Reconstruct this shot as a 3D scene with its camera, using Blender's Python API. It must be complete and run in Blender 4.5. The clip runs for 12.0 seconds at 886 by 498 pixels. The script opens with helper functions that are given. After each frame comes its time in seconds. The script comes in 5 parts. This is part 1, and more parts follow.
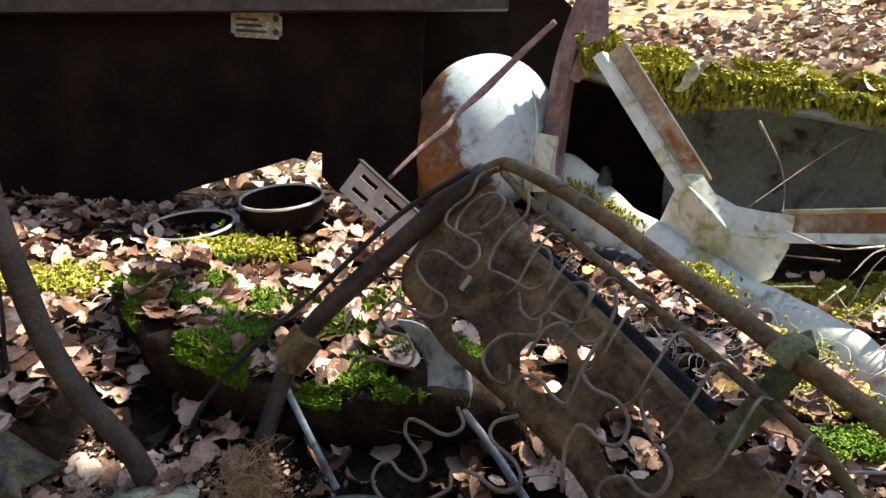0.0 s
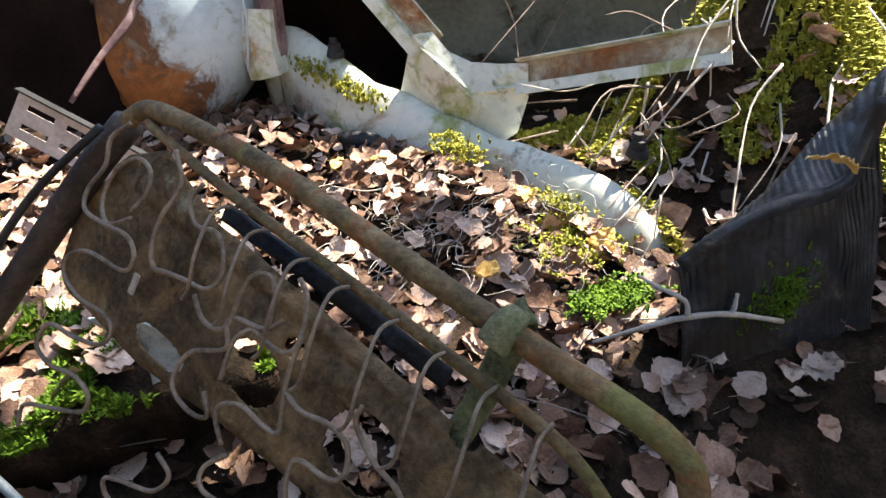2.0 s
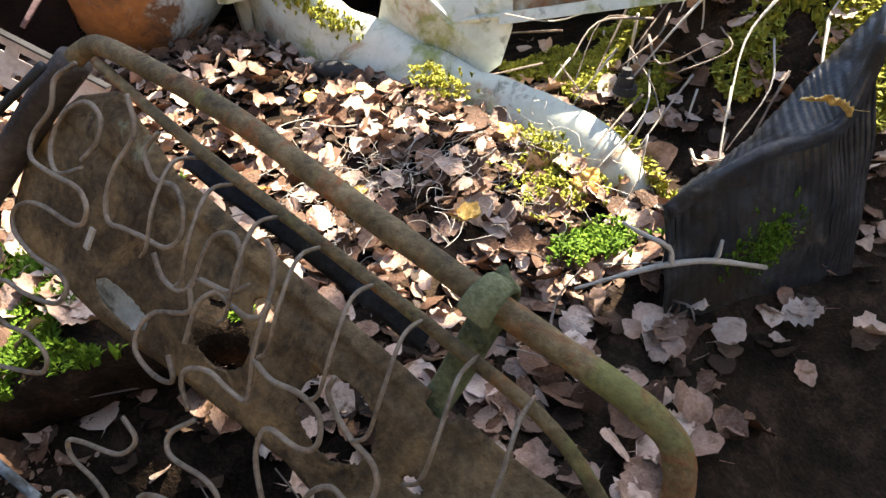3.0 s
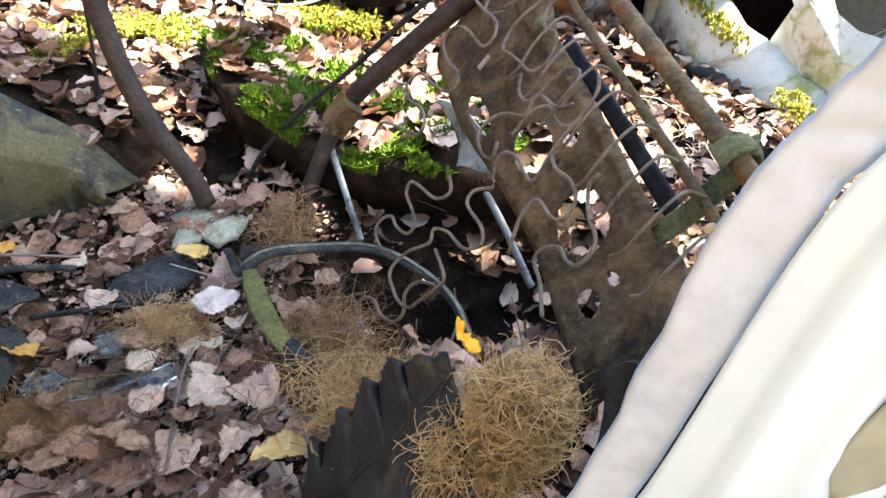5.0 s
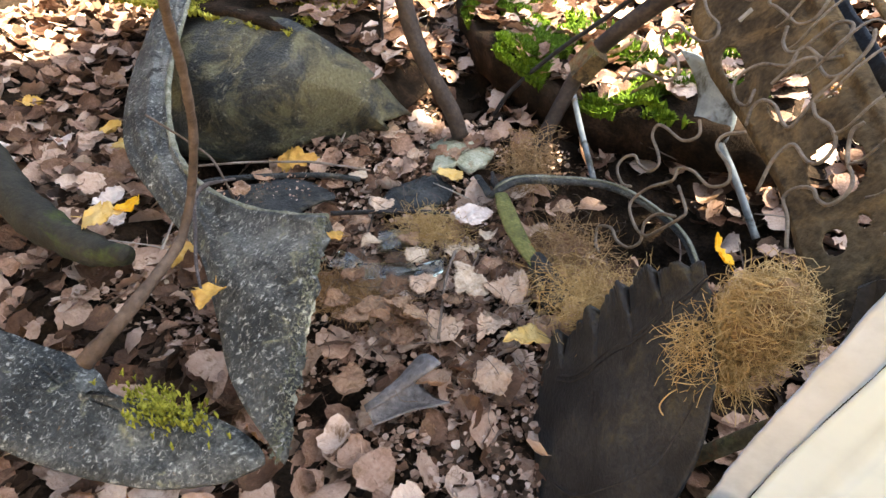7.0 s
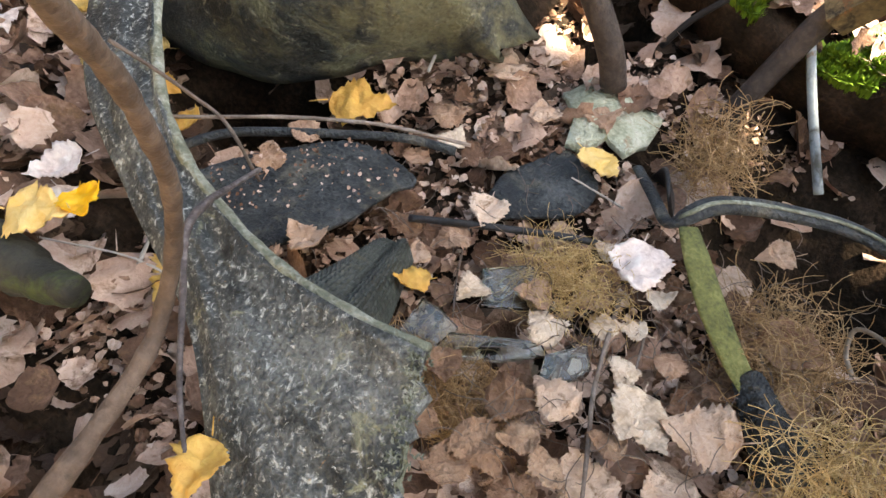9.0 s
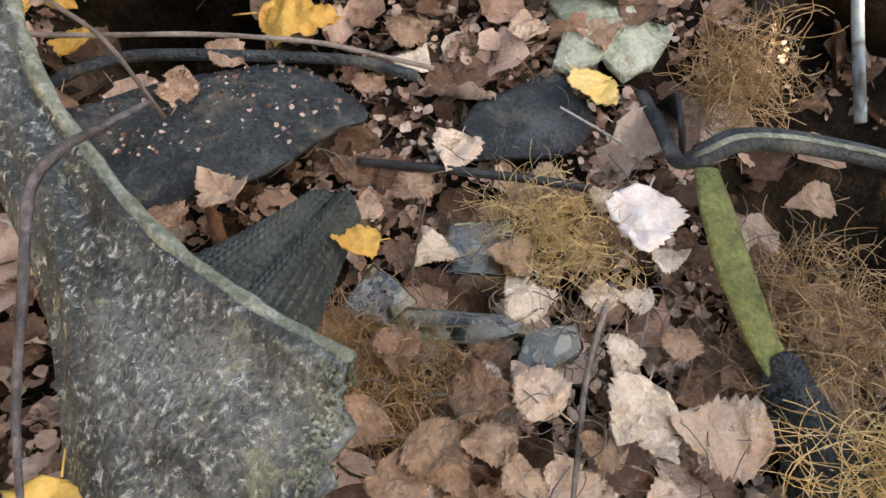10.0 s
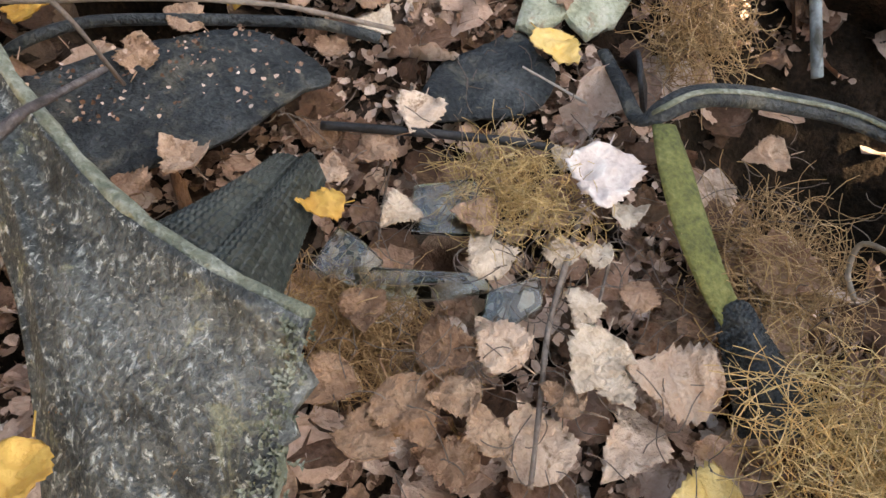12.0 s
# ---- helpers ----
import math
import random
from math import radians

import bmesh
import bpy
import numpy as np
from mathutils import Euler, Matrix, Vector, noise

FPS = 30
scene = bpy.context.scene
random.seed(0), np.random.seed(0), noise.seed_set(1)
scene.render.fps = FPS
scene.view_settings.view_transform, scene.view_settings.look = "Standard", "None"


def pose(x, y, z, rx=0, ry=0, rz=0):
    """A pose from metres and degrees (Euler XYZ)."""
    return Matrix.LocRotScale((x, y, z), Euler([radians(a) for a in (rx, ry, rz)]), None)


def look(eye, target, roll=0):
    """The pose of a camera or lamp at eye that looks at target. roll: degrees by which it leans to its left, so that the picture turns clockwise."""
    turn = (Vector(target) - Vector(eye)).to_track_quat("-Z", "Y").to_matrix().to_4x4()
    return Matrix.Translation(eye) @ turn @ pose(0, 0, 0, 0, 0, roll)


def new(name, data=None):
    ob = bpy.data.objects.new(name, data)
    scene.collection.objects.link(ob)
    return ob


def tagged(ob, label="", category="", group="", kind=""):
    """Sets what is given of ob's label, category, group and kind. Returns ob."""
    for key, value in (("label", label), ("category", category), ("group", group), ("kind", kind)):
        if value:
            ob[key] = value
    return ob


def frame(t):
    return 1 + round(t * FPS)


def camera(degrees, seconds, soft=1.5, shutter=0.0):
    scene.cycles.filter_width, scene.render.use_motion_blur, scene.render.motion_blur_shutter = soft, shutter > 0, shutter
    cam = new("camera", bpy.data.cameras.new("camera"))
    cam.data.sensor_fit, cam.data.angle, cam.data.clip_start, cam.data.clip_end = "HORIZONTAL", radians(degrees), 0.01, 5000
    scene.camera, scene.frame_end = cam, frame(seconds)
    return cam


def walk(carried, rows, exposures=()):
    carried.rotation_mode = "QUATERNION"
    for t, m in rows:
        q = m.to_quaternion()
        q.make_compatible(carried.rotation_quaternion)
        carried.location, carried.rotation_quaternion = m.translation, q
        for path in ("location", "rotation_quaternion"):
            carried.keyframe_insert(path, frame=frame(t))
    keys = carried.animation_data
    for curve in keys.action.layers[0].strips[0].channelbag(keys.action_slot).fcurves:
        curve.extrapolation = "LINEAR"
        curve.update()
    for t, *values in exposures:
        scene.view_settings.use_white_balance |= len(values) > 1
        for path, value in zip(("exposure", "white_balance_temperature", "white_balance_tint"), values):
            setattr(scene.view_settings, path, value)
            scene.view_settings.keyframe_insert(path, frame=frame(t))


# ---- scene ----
cam = camera(68.7, 12.0)
EXPOSURES = [(0, 1.85, 7100, 10), (0.5, 2.1, 7000, 10), (1.0, 2.1, 6900, 10), (1.5, 2.1, 6900, 10), (2.7, 2.35, 7300, 10), (4.5, 2.8, 7500, 10), (5.0, 3.12, 7100, 10), (5.5, 2.7, 7000, 10), (6.7, 3.1, 8100, 10), (8.3, 3.4, 8700, 10), (10.5, 3.35, 9300, 10), (12, 3.35, 9300, 10)]
PATH = [
    (0, (-0.02, 0.039, 0.494), (-0.035, 1.985, 0.033), -0.3),
    (0.5, (0.014, 0.061, 0.504), (0.251, 1.985, 0.012), -2.4),
    (0.7, (0.035, 0.076, 0.515), (0.369, 1.983, 0.012), -3.5),
    (1, (0.071, 0.113, 0.515), (0.548, 1.982, -0.015), -5.1),
    (1.5, (0.071, 0.157, 0.519), (0.622, 1.941, -0.197), -7.2),
    (2, (0.09, 0.168, 0.53), (0.613, 1.866, -0.388), -8.1),
    (2.5, (0.105, 0.191, 0.542), (0.622, 1.792, -0.539), -8.6),
    (2.7, (0.107, 0.197, 0.538), (0.645, 1.761, -0.587), -8.2),
    (4.3, (0.066, 0.131, 0.514), (0.073, 1.871, -0.471), 1.7),
    (4.5, (0.073, 0.1, 0.492), (-0.035, 1.821, -0.521), 2.2),
    (5, (0.098, 0.003, 0.479), (-0.243, 1.696, -0.531), 4.0),
    (5.5, (0.118, -0.043, 0.468), (-0.318, 1.624, -0.548), 5.0),
    (6, (0.069, -0.094, 0.483), (-0.575, 1.486, -0.561), 4.0),
    (6.5, (0.072, -0.124, 0.497), (-0.715, 1.367, -0.579), 0.8),
    (6.7, (0.073, -0.129, 0.498), (-0.742, 1.333, -0.597), 0.0),
    (8.3, (-0.09, 0.06, 0.488), (-0.766, 1.318, -0.912), 6.1),
    (8.5, (-0.129, 0.088, 0.472), (-0.793, 1.292, -0.981), 6.4),
    (9, (-0.197, 0.138, 0.449), (-0.863, 1.245, -1.078), 6.9),
    (9.5, (-0.211, 0.19, 0.403), (-0.823, 1.223, -1.197), 7.0),
    (10, (-0.217, 0.213, 0.382), (-0.763, 1.204, -1.267), 7.6),
    (10.5, (-0.226, 0.23, 0.374), (-0.755, 1.192, -1.298), 6.9),
    (11, (-0.232, 0.236, 0.363), (-0.719, 1.175, -1.335), 7.6),
    (11.5, (-0.231, 0.239, 0.363), (-0.682, 1.171, -1.348), 8.7),
    (12, (-0.205, 0.213, 0.387), (-0.652, 1.164, -1.314), 9.3),
]
walk(cam, [(t, look(eye, target, roll)) for t, eye, target, roll in PATH], EXPOSURES)

# ---------------------------------------------------------------- light
world = bpy.data.worlds.new("world")
scene.world = world
world.use_nodes = True
wn = world.node_tree
sky = wn.nodes.new("ShaderNodeTexSky")
sky.sky_type = "NISHITA"
sky.sun_disc = False
SUN_EL, SUN_AZ = 52.0, 80.0   # degrees; azimuth clockwise from +y
sky.sun_elevation, sky.sun_rotation = radians(SUN_EL), radians(SUN_AZ)
wn.nodes["Background"].inputs["Strength"].default_value = 0.10
wn.links.new(sky.outputs["Color"], wn.nodes["Background"].inputs["Color"])
sun_dir = Vector((math.sin(radians(SUN_AZ)) * math.cos(radians(SUN_EL)), math.cos(radians(SUN_AZ)) * math.cos(radians(SUN_EL)), math.sin(radians(SUN_EL))))
sun = new("sun", bpy.data.lights.new("sun", "SUN"))
sun.data.energy, sun.data.angle, sun.data.color = 5.0, radians(0.6), (1.0, 0.95, 0.86)
sun.matrix_world = look(sun_dir * 10, (0, 0, 0))

rng = np.random.default_rng(7)


# ---------------------------------------------------------------- materials
def material(name, stops, scale=12.0, rough=0.7, bump=0.3, metal=0.0, fine=90.0, patches=(), island=0.0, spec=0.4, piece=0.0):
    """stops: (position, rgb) of a noise ramp. patches: (rgb, scale, threshold, rough[, direction]) laid over by a second noise, which may lean one way."""
    m = bpy.data.materials.new(name)
    m.use_nodes = True
    t = m.node_tree
    b = t.nodes["Principled BSDF"]
    co = t.nodes.new("ShaderNodeTexCoord").outputs["Object"]

    def noise_node(s, detail=6.0, rgh=0.6, dist=0.0):
        n = t.nodes.new("ShaderNodeTexNoise")
        n.inputs["Scale"].default_value, n.inputs["Detail"].default_value = s, detail
        n.inputs["Roughness"].default_value, n.inputs["Distortion"].default_value = rgh, dist
        t.links.new(co, n.inputs["Vector"])
        return n.outputs["Fac"]

    def math_node(op, a, c):
        n = t.nodes.new("ShaderNodeMath")
        n.operation = op
        for i, v in enumerate((a, c)):
            if isinstance(v, (int, float)):
                n.inputs[i].default_value = v
            else:
                t.links.new(v, n.inputs[i])
        return n.outputs[0]

    big, small = noise_node(scale), noise_node(fine, 3.0)
    fac = math_node("ADD", math_node("MULTIPLY", big, 0.65), math_node("MULTIPLY", small, 0.35))
    spread = t.nodes.new("ShaderNodeMapRange")
    spread.inputs["From Min"].default_value, spread.inputs["From Max"].default_value = 0.33, 0.67
    t.links.new(fac, spread.inputs["Value"])
    fac = spread.outputs["Result"]
    if island or piece:
        if island:
            rnd = t.nodes.new("ShaderNodeNewGeometry").outputs["Random Per Island"]
        else:
            rnd = t.nodes.new("ShaderNodeObjectInfo").outputs["Random"]
        k = island or piece
        fac = math_node("ADD", math_node("MULTIPLY", fac, 1.0 - k), math_node("MULTIPLY", rnd, k))
    ramp = t.nodes.new("ShaderNodeValToRGB")
    while len(ramp.color_ramp.elements) < len(stops):
        ramp.color_ramp.elements.new(0.5)
    for e, (p, c) in zip(ramp.color_ramp.elements, stops):
        e.position, e.color = p, (*c, 1)
    t.links.new(fac, ramp.inputs[0])
    colour, roughness = ramp.outputs[0], math_node("ADD", math_node("MULTIPLY", small, 0.25), rough - 0.12)
    for rgb, s, cut, rg, *lean in patches:
        field = noise_node(s, 8.0, 0.68, 0.6)
        if lean:
            dot = t.nodes.new("ShaderNodeVectorMath")
            dot.operation = "DOT_PRODUCT"
            t.links.new(co, dot.inputs[0])
            dot.inputs[1].default_value = lean[0]
            field = math_node("ADD", field, dot.outputs["Value"])
        mask = math_node("MULTIPLY", math_node("SUBTRACT", field, cut), 9.0)
        clamp = t.nodes.new("ShaderNodeClamp")
        t.links.new(mask, clamp.inputs[0])
        mix = t.nodes.new("ShaderNodeMix")
        mix.data_type = "RGBA"
        t.links.new(clamp.outputs[0], mix.inputs["Factor"])
        t.links.new(colour, mix.inputs["A"])
        tone = t.nodes.new("ShaderNodeMix")
        tone.data_type = "RGBA"
        t.links.new(small, tone.inputs["Factor"])
        tone.inputs["A"].default_value = (*[c * 0.45 for c in rgb], 1)
        tone.inputs["B"].default_value = (*[min(1, c * 1.5) for c in rgb], 1)
        t.links.new(tone.outputs["Result"], mix.inputs["B"])
        colour = mix.outputs["Result"]
        rm = t.nodes.new("ShaderNodeMix")
        t.links.new(clamp.outputs[0], rm.inputs["Factor"])
        t.links.new(roughness, rm.inputs["A"])
        rm.inputs["B"].default_value = rg
        roughness = rm.outputs["Result"]
    t.links.new(colour, b.inputs["Base Color"])
    t.links.new(roughness, b.inputs["Roughness"])
    b.inputs["Metallic"].default_value = metal
    b.inputs["Specular IOR Level"].default_value = spec
    if bump:
        bn = t.nodes.new("ShaderNodeBump")
        bn.inputs["Strength"].default_value, bn.inputs["Distance"].default_value = bump, 0.004
        t.links.new(math_node("ADD", big, small), bn.inputs["Height"])
        t.links.new(bn.outputs[0], b.inputs["Normal"])
    return m


def ramp3(a, b, c):
    return ((0.1, a), (0.5, b), (0.9, c))


RUST = (0.24, 0.09, 0.035)
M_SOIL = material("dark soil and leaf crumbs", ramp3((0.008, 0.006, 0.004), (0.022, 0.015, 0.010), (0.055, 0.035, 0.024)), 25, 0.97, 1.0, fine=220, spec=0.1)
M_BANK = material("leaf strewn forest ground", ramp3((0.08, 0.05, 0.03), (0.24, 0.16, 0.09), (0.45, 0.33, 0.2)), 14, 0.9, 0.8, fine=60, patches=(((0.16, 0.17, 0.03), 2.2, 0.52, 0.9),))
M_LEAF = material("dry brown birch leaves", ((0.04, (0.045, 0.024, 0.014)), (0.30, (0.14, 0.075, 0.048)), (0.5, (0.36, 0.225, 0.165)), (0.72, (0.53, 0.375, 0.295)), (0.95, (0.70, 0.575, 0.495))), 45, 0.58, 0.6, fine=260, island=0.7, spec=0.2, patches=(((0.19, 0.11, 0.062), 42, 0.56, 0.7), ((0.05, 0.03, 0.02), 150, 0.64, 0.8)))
# paler copy of the birch litter, its colour raised to stand for sunlight
M_LEAFSUN = material("bleached litter with sunlight painted in", ((0.04, (0.10, 0.06, 0.04)), (0.35, (0.34, 0.23, 0.17)), (0.65, (0.56, 0.43, 0.35)), (0.95, (0.74, 0.65, 0.57))), 45, 0.6, 0.6, fine=260, island=0.7, spec=0.2, patches=(((0.22, 0.13, 0.08), 42, 0.60, 0.7),))
# dark copy of the litter; shade between the leaves is put into its colour
M_LEAFDARK = material("litter darkened for gap shade", ((0.1, (0.018, 0.010, 0.007)), (0.5, (0.06, 0.035, 0.022)), (0.9, (0.16, 0.105, 0.072))), 45, 0.55, 0.5, fine=260, island=0.66, spec=0.2, patches=(((0.05, 0.03, 0.02), 60, 0.62, 0.7),))
M_LEAF1 = material("single dry leaf", ramp3((0.19, 0.095, 0.055), (0.45, 0.295, 0.205), (0.68, 0.53, 0.42)), 50, 0.6, 0.8, fine=320, piece=0.6, spec=0.2, patches=(((0.22, 0.125, 0.07), 60, 0.55, 0.7), ((0.06, 0.035, 0.02), 170, 0.64, 0.8)))
M_LEAFPALE = material("bleached dry leaf", ramp3((0.36, 0.26, 0.18), (0.60, 0.48, 0.37), (0.76, 0.66, 0.55)), 45, 0.6, 0.8, fine=320, piece=0.35, spec=0.2, patches=(((0.30, 0.19, 0.11), 70, 0.60, 0.7), ((0.09, 0.055, 0.03), 190, 0.66, 0.8)))
M_LEAFRED = material("darker brown leaf", ramp3((0.08, 0.04, 0.024), (0.26, 0.15, 0.092), (0.46, 0.31, 0.21)), 45, 0.5, 0.8, fine=320, piece=0.5, spec=0.2, patches=(((0.05, 0.028, 0.018), 60, 0.57, 0.7),))
M_PALE = material("pale leaf underside", ramp3((0.5, 0.4, 0.35), (0.66, 0.55, 0.5), (0.75, 0.68, 0.62)), 60, 0.7, 0.4, fine=300)
M_YELLOW = material("yellow birch leaf", ramp3((0.50, 0.25, 0.05), (0.66, 0.40, 0.10), (0.74, 0.53, 0.22)), 50, 0.55, 0.4, fine=250, piece=0.5)
M_AMBER = material("bright amber leaf", ramp3((0.75, 0.33, 0.01), (0.85, 0.43, 0.015), (0.88, 0.50, 0.03)), 50, 0.5, 0.3)
M_LIME = material("pale green bark slab", ramp3((0.22, 0.24, 0.16), (0.42, 0.44, 0.33), (0.6, 0.6, 0.5)), 34, 0.85, 1.0, fine=240, patches=(((0.30, 0.20, 0.13), 36, 0.55, 0.8), ((0.08, 0.07, 0.05), 90, 0.62, 0.9)))
M_MOSS = material("green moss", ramp3((0.03, 0.065, 0.006), (0.09, 0.17, 0.014), (0.19, 0.29, 0.03)), 16, 0.8, 0.0, island=0.45, spec=0.2)
M_MOSSY = material("yellow green moss", ramp3((0.11, 0.115, 0.016), (0.29, 0.29, 0.04), (0.48, 0.45, 0.10)), 14, 0.8, 0.0, island=0.45, spec=0.2)
M_TUBE = material("dirty painted steel tube", ramp3((0.05, 0.036, 0.020), (0.135, 0.097, 0.048), (0.25, 0.185, 0.10)), 22, 0.65, 0.5, fine=200, spec=0.2, patches=((RUST, 22, 0.52, 0.9), ((0.17, 0.16, 0.06), 16, 0.56, 0.95), ((0.03, 0.025, 0.02), 40, 0.60, 0.9)))
M_TUBEDARK = material("dark brown pipe", ramp3((0.018, 0.013, 0.011), (0.04, 0.029, 0.024), (0.075, 0.055, 0.045)), 25, 0.62, 0.4, fine=200)
M_PLATE = material("dirty brown pressed steel", ramp3((0.036, 0.024, 0.014), (0.092, 0.064, 0.036), (0.18, 0.13, 0.075)), 16, 0.85, 0.7, fine=160, spec=0.15, patches=(((0.21, 0.14, 0.07), 11, 0.52, 0.9), ((0.035, 0.027, 0.02), 24, 0.56, 0.9), ((0.25, 0.29, 0.20), 16, 0.64, 0.95)))
M_WIRE = material("rusty spring wire", ramp3((0.09, 0.068, 0.05), (0.19, 0.148, 0.11), (0.29, 0.235, 0.18)), 40, 0.55, 0.4, metal=0.15, fine=250, patches=((RUST, 30, 0.62, 0.9),))
M_WHITE = material("weathered off-white car paint", ramp3((0.50, 0.52, 0.44), (0.60, 0.62, 0.53), (0.70, 0.71, 0.63)), 7, 0.45, 0.15, fine=60, patches=(((0.34, 0.17, 0.07), 8, 0.56, 0.85), ((0.32, 0.34, 0.14), 10, 0.53, 0.9), ((0.2, 0.2, 0.15), 30, 0.58, 0.9), ((0.06, 0.05, 0.035), 60, 0.68, 0.9)))
M_RUSTY = material("rusted face of white channel", ramp3((0.22, 0.15, 0.09), (0.36, 0.27, 0.17), (0.55, 0.49, 0.37)), 12, 0.7, 0.4, fine=90, patches=(((0.27, 0.11, 0.04), 9, 0.52, 0.9),))
M_DOOR = material("glossy white door paint", ramp3((0.66, 0.80, 0.88), (0.71, 0.85, 0.93), (0.74, 0.87, 0.94)), 5, 0.36, 0.06, fine=40, patches=(((0.14, 0.09, 0.05), 55, 0.71, 0.9), ((0.36, 0.33, 0.26), 12, 0.69, 0.8)))
M_DOOREDGE = material("chalky white door flange", ramp3((0.44, 0.50, 0.56), (0.55, 0.61, 0.67), (0.62, 0.68, 0.74)), 12, 0.6, 0.2, fine=90, patches=(((0.33, 0.19, 0.09), 22, 0.635, 0.9),))
# first patch leans left and down: brown rust plus painted cabin shade
M_ARCH = material("pale blue arch with rust and painted left shade", ramp3((0.36, 0.44, 0.47), (0.45, 0.54, 0.57), (0.54, 0.62, 0.64)), 8, 0.45, 0.12, fine=60, patches=(((0.15, 0.072, 0.034), 9, 0.03, 0.9, (-2.2, 0, -0.9)), ((0.25, 0.24, 0.2), 14, 0.56, 0.8), ((0.30, 0.12, 0.035), 16, 0.20, 0.9, (-1.4, 0, -0.85)), ((0.08, 0.06, 0.04), 45, 0.69, 0.9)))
M_BLUE = material("dull pale blue metal", ramp3((0.15, 0.18, 0.20), (0.26, 0.31, 0.33), (0.40, 0.45, 0.47)), 14, 0.5, 0.2, fine=90, patches=(((0.07, 0.07, 0.06), 20, 0.50, 0.9), ((0.16, 0.10, 0.06), 30, 0.58, 0.9)))
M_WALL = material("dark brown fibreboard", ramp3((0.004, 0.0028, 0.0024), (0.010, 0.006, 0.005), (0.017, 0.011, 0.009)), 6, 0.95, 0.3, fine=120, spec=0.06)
M_GREY = material("dull green-grey panel paint", ramp3((0.11, 0.13, 0.13), (0.19, 0.22, 0.22), (0.27, 0.30, 0.30)), 5, 0.55, 0.2, fine=70, patches=(((0.06, 0.045, 0.03), 7, 0.56, 0.9),))
M_BLACK = material("black vinyl", ramp3((0.012, 0.012, 0.013), (0.024, 0.024, 0.026), (0.042, 0.042, 0.045)), 20, 0.5, 0.35, fine=260, spec=0.25, patches=(((0.10, 0.09, 0.07), 30, 0.66, 0.9), ((0.008, 0.008, 0.009), 12, 0.54, 0.6)))
M_VINYL = material("dusty black vinyl", ramp3((0.011, 0.011, 0.012), (0.023, 0.023, 0.024), (0.048, 0.047, 0.045)), 18, 0.55, 0.5, fine=280, spec=0.3, patches=(((0.075, 0.065, 0.045), 16, 0.55, 0.9), ((0.30, 0.28, 0.22), 120, 0.70, 0.9), ((0.010, 0.010, 0.011), 22, 0.57, 0.5)))
M_TRIM = material("weathered black plastic", ramp3((0.010, 0.012, 0.015), (0.024, 0.028, 0.035), (0.06, 0.068, 0.082)), 18, 0.38, 0.3, fine=160, patches=(((0.022, 0.017, 0.012), 9, 0.47, 0.9), ((0.12, 0.11, 0.09), 30, 0.61, 0.9)))
M_MAT = material("lichen covered rubber mat", ramp3((0.012, 0.015, 0.016), (0.045, 0.052, 0.052), (0.17, 0.18, 0.17)), 14, 0.6, 1.0, fine=300, patches=(((0.46, 0.48, 0.45), 150, 0.56, 0.9), ((0.28, 0.28, 0.18), 34, 0.59, 0.9), ((0.016, 0.018, 0.018), 26, 0.555, 0.7), ((0.48, 0.50, 0.46), 260, 0.58, 0.9), ((0.46, 0.22, 0.05), 75, 0.655, 0.9)))
M_COVER = material("algae stained black vinyl", ramp3((0.012, 0.014, 0.014), (0.030, 0.034, 0.032), (0.075, 0.08, 0.07)), 15, 0.5, 0.9, fine=240, patches=(((0.14, 0.135, 0.08), 13, 0.47, 0.85), ((0.26, 0.25, 0.18), 70, 0.58, 0.9), ((0.008, 0.008, 0.008), 12, 0.57, 0.6)))
M_OLIVE = material("algae filmed door paint", ramp3((0.30, 0.33, 0.25), (0.42, 0.45, 0.36), (0.52, 0.55, 0.46)), 10, 0.4, 0.15, fine=60, patches=(((0.14, 0.10, 0.06), 60, 0.68, 0.9),))
M_MATDARK = material("slate black rubber sheet", ramp3((0.014, 0.017, 0.020), (0.030, 0.036, 0.040), (0.080, 0.088, 0.090)), 22, 0.55, 1.0, fine=300, spec=0.25, patches=(((0.12, 0.115, 0.095), 20, 0.52, 0.9), ((0.20, 0.17, 0.12), 110, 0.62, 0.9)))
M_SLEEVE = material("black ribbed rubber", ramp3((0.012, 0.016, 0.015), (0.028, 0.036, 0.034), (0.06, 0.072, 0.066)), 20, 0.45, 0.4, fine=260, patches=(((0.10, 0.09, 0.06), 26, 0.62, 0.9),))
M_MATEDGE = material("pale frayed mat edge", ramp3((0.08, 0.09, 0.06), (0.18, 0.19, 0.14), (0.36, 0.37, 0.31)), 40, 0.9, 0.8, fine=260)
M_COIR = material("golden coir fibre", ramp3((0.27, 0.165, 0.06), (0.53, 0.355, 0.155), (0.72, 0.54, 0.28)), 30, 0.7, 0.0, island=0.6)
M_COIRDK = material("brown coir fibre", ramp3((0.15, 0.08, 0.035), (0.34, 0.205, 0.095), (0.52, 0.35, 0.185)), 30, 0.7, 0.0, island=0.6)
M_STRAP = material("algae stained webbing", ramp3((0.05, 0.06, 0.02), (0.14, 0.145, 0.045), (0.24, 0.235, 0.09)), 28, 0.85, 0.6, fine=320)
M_TWIG = material("grey brown twig bark", ramp3((0.07, 0.05, 0.04), (0.15, 0.115, 0.095), (0.30, 0.25, 0.215)), 40, 0.8, 0.5, fine=260, piece=0.4)
M_TWIGPALE = material("bleached twig", ramp3((0.3, 0.26, 0.22), (0.46, 0.42, 0.37), (0.6, 0.56, 0.51)), 40, 0.8, 0.5, fine=260, piece=0.4)
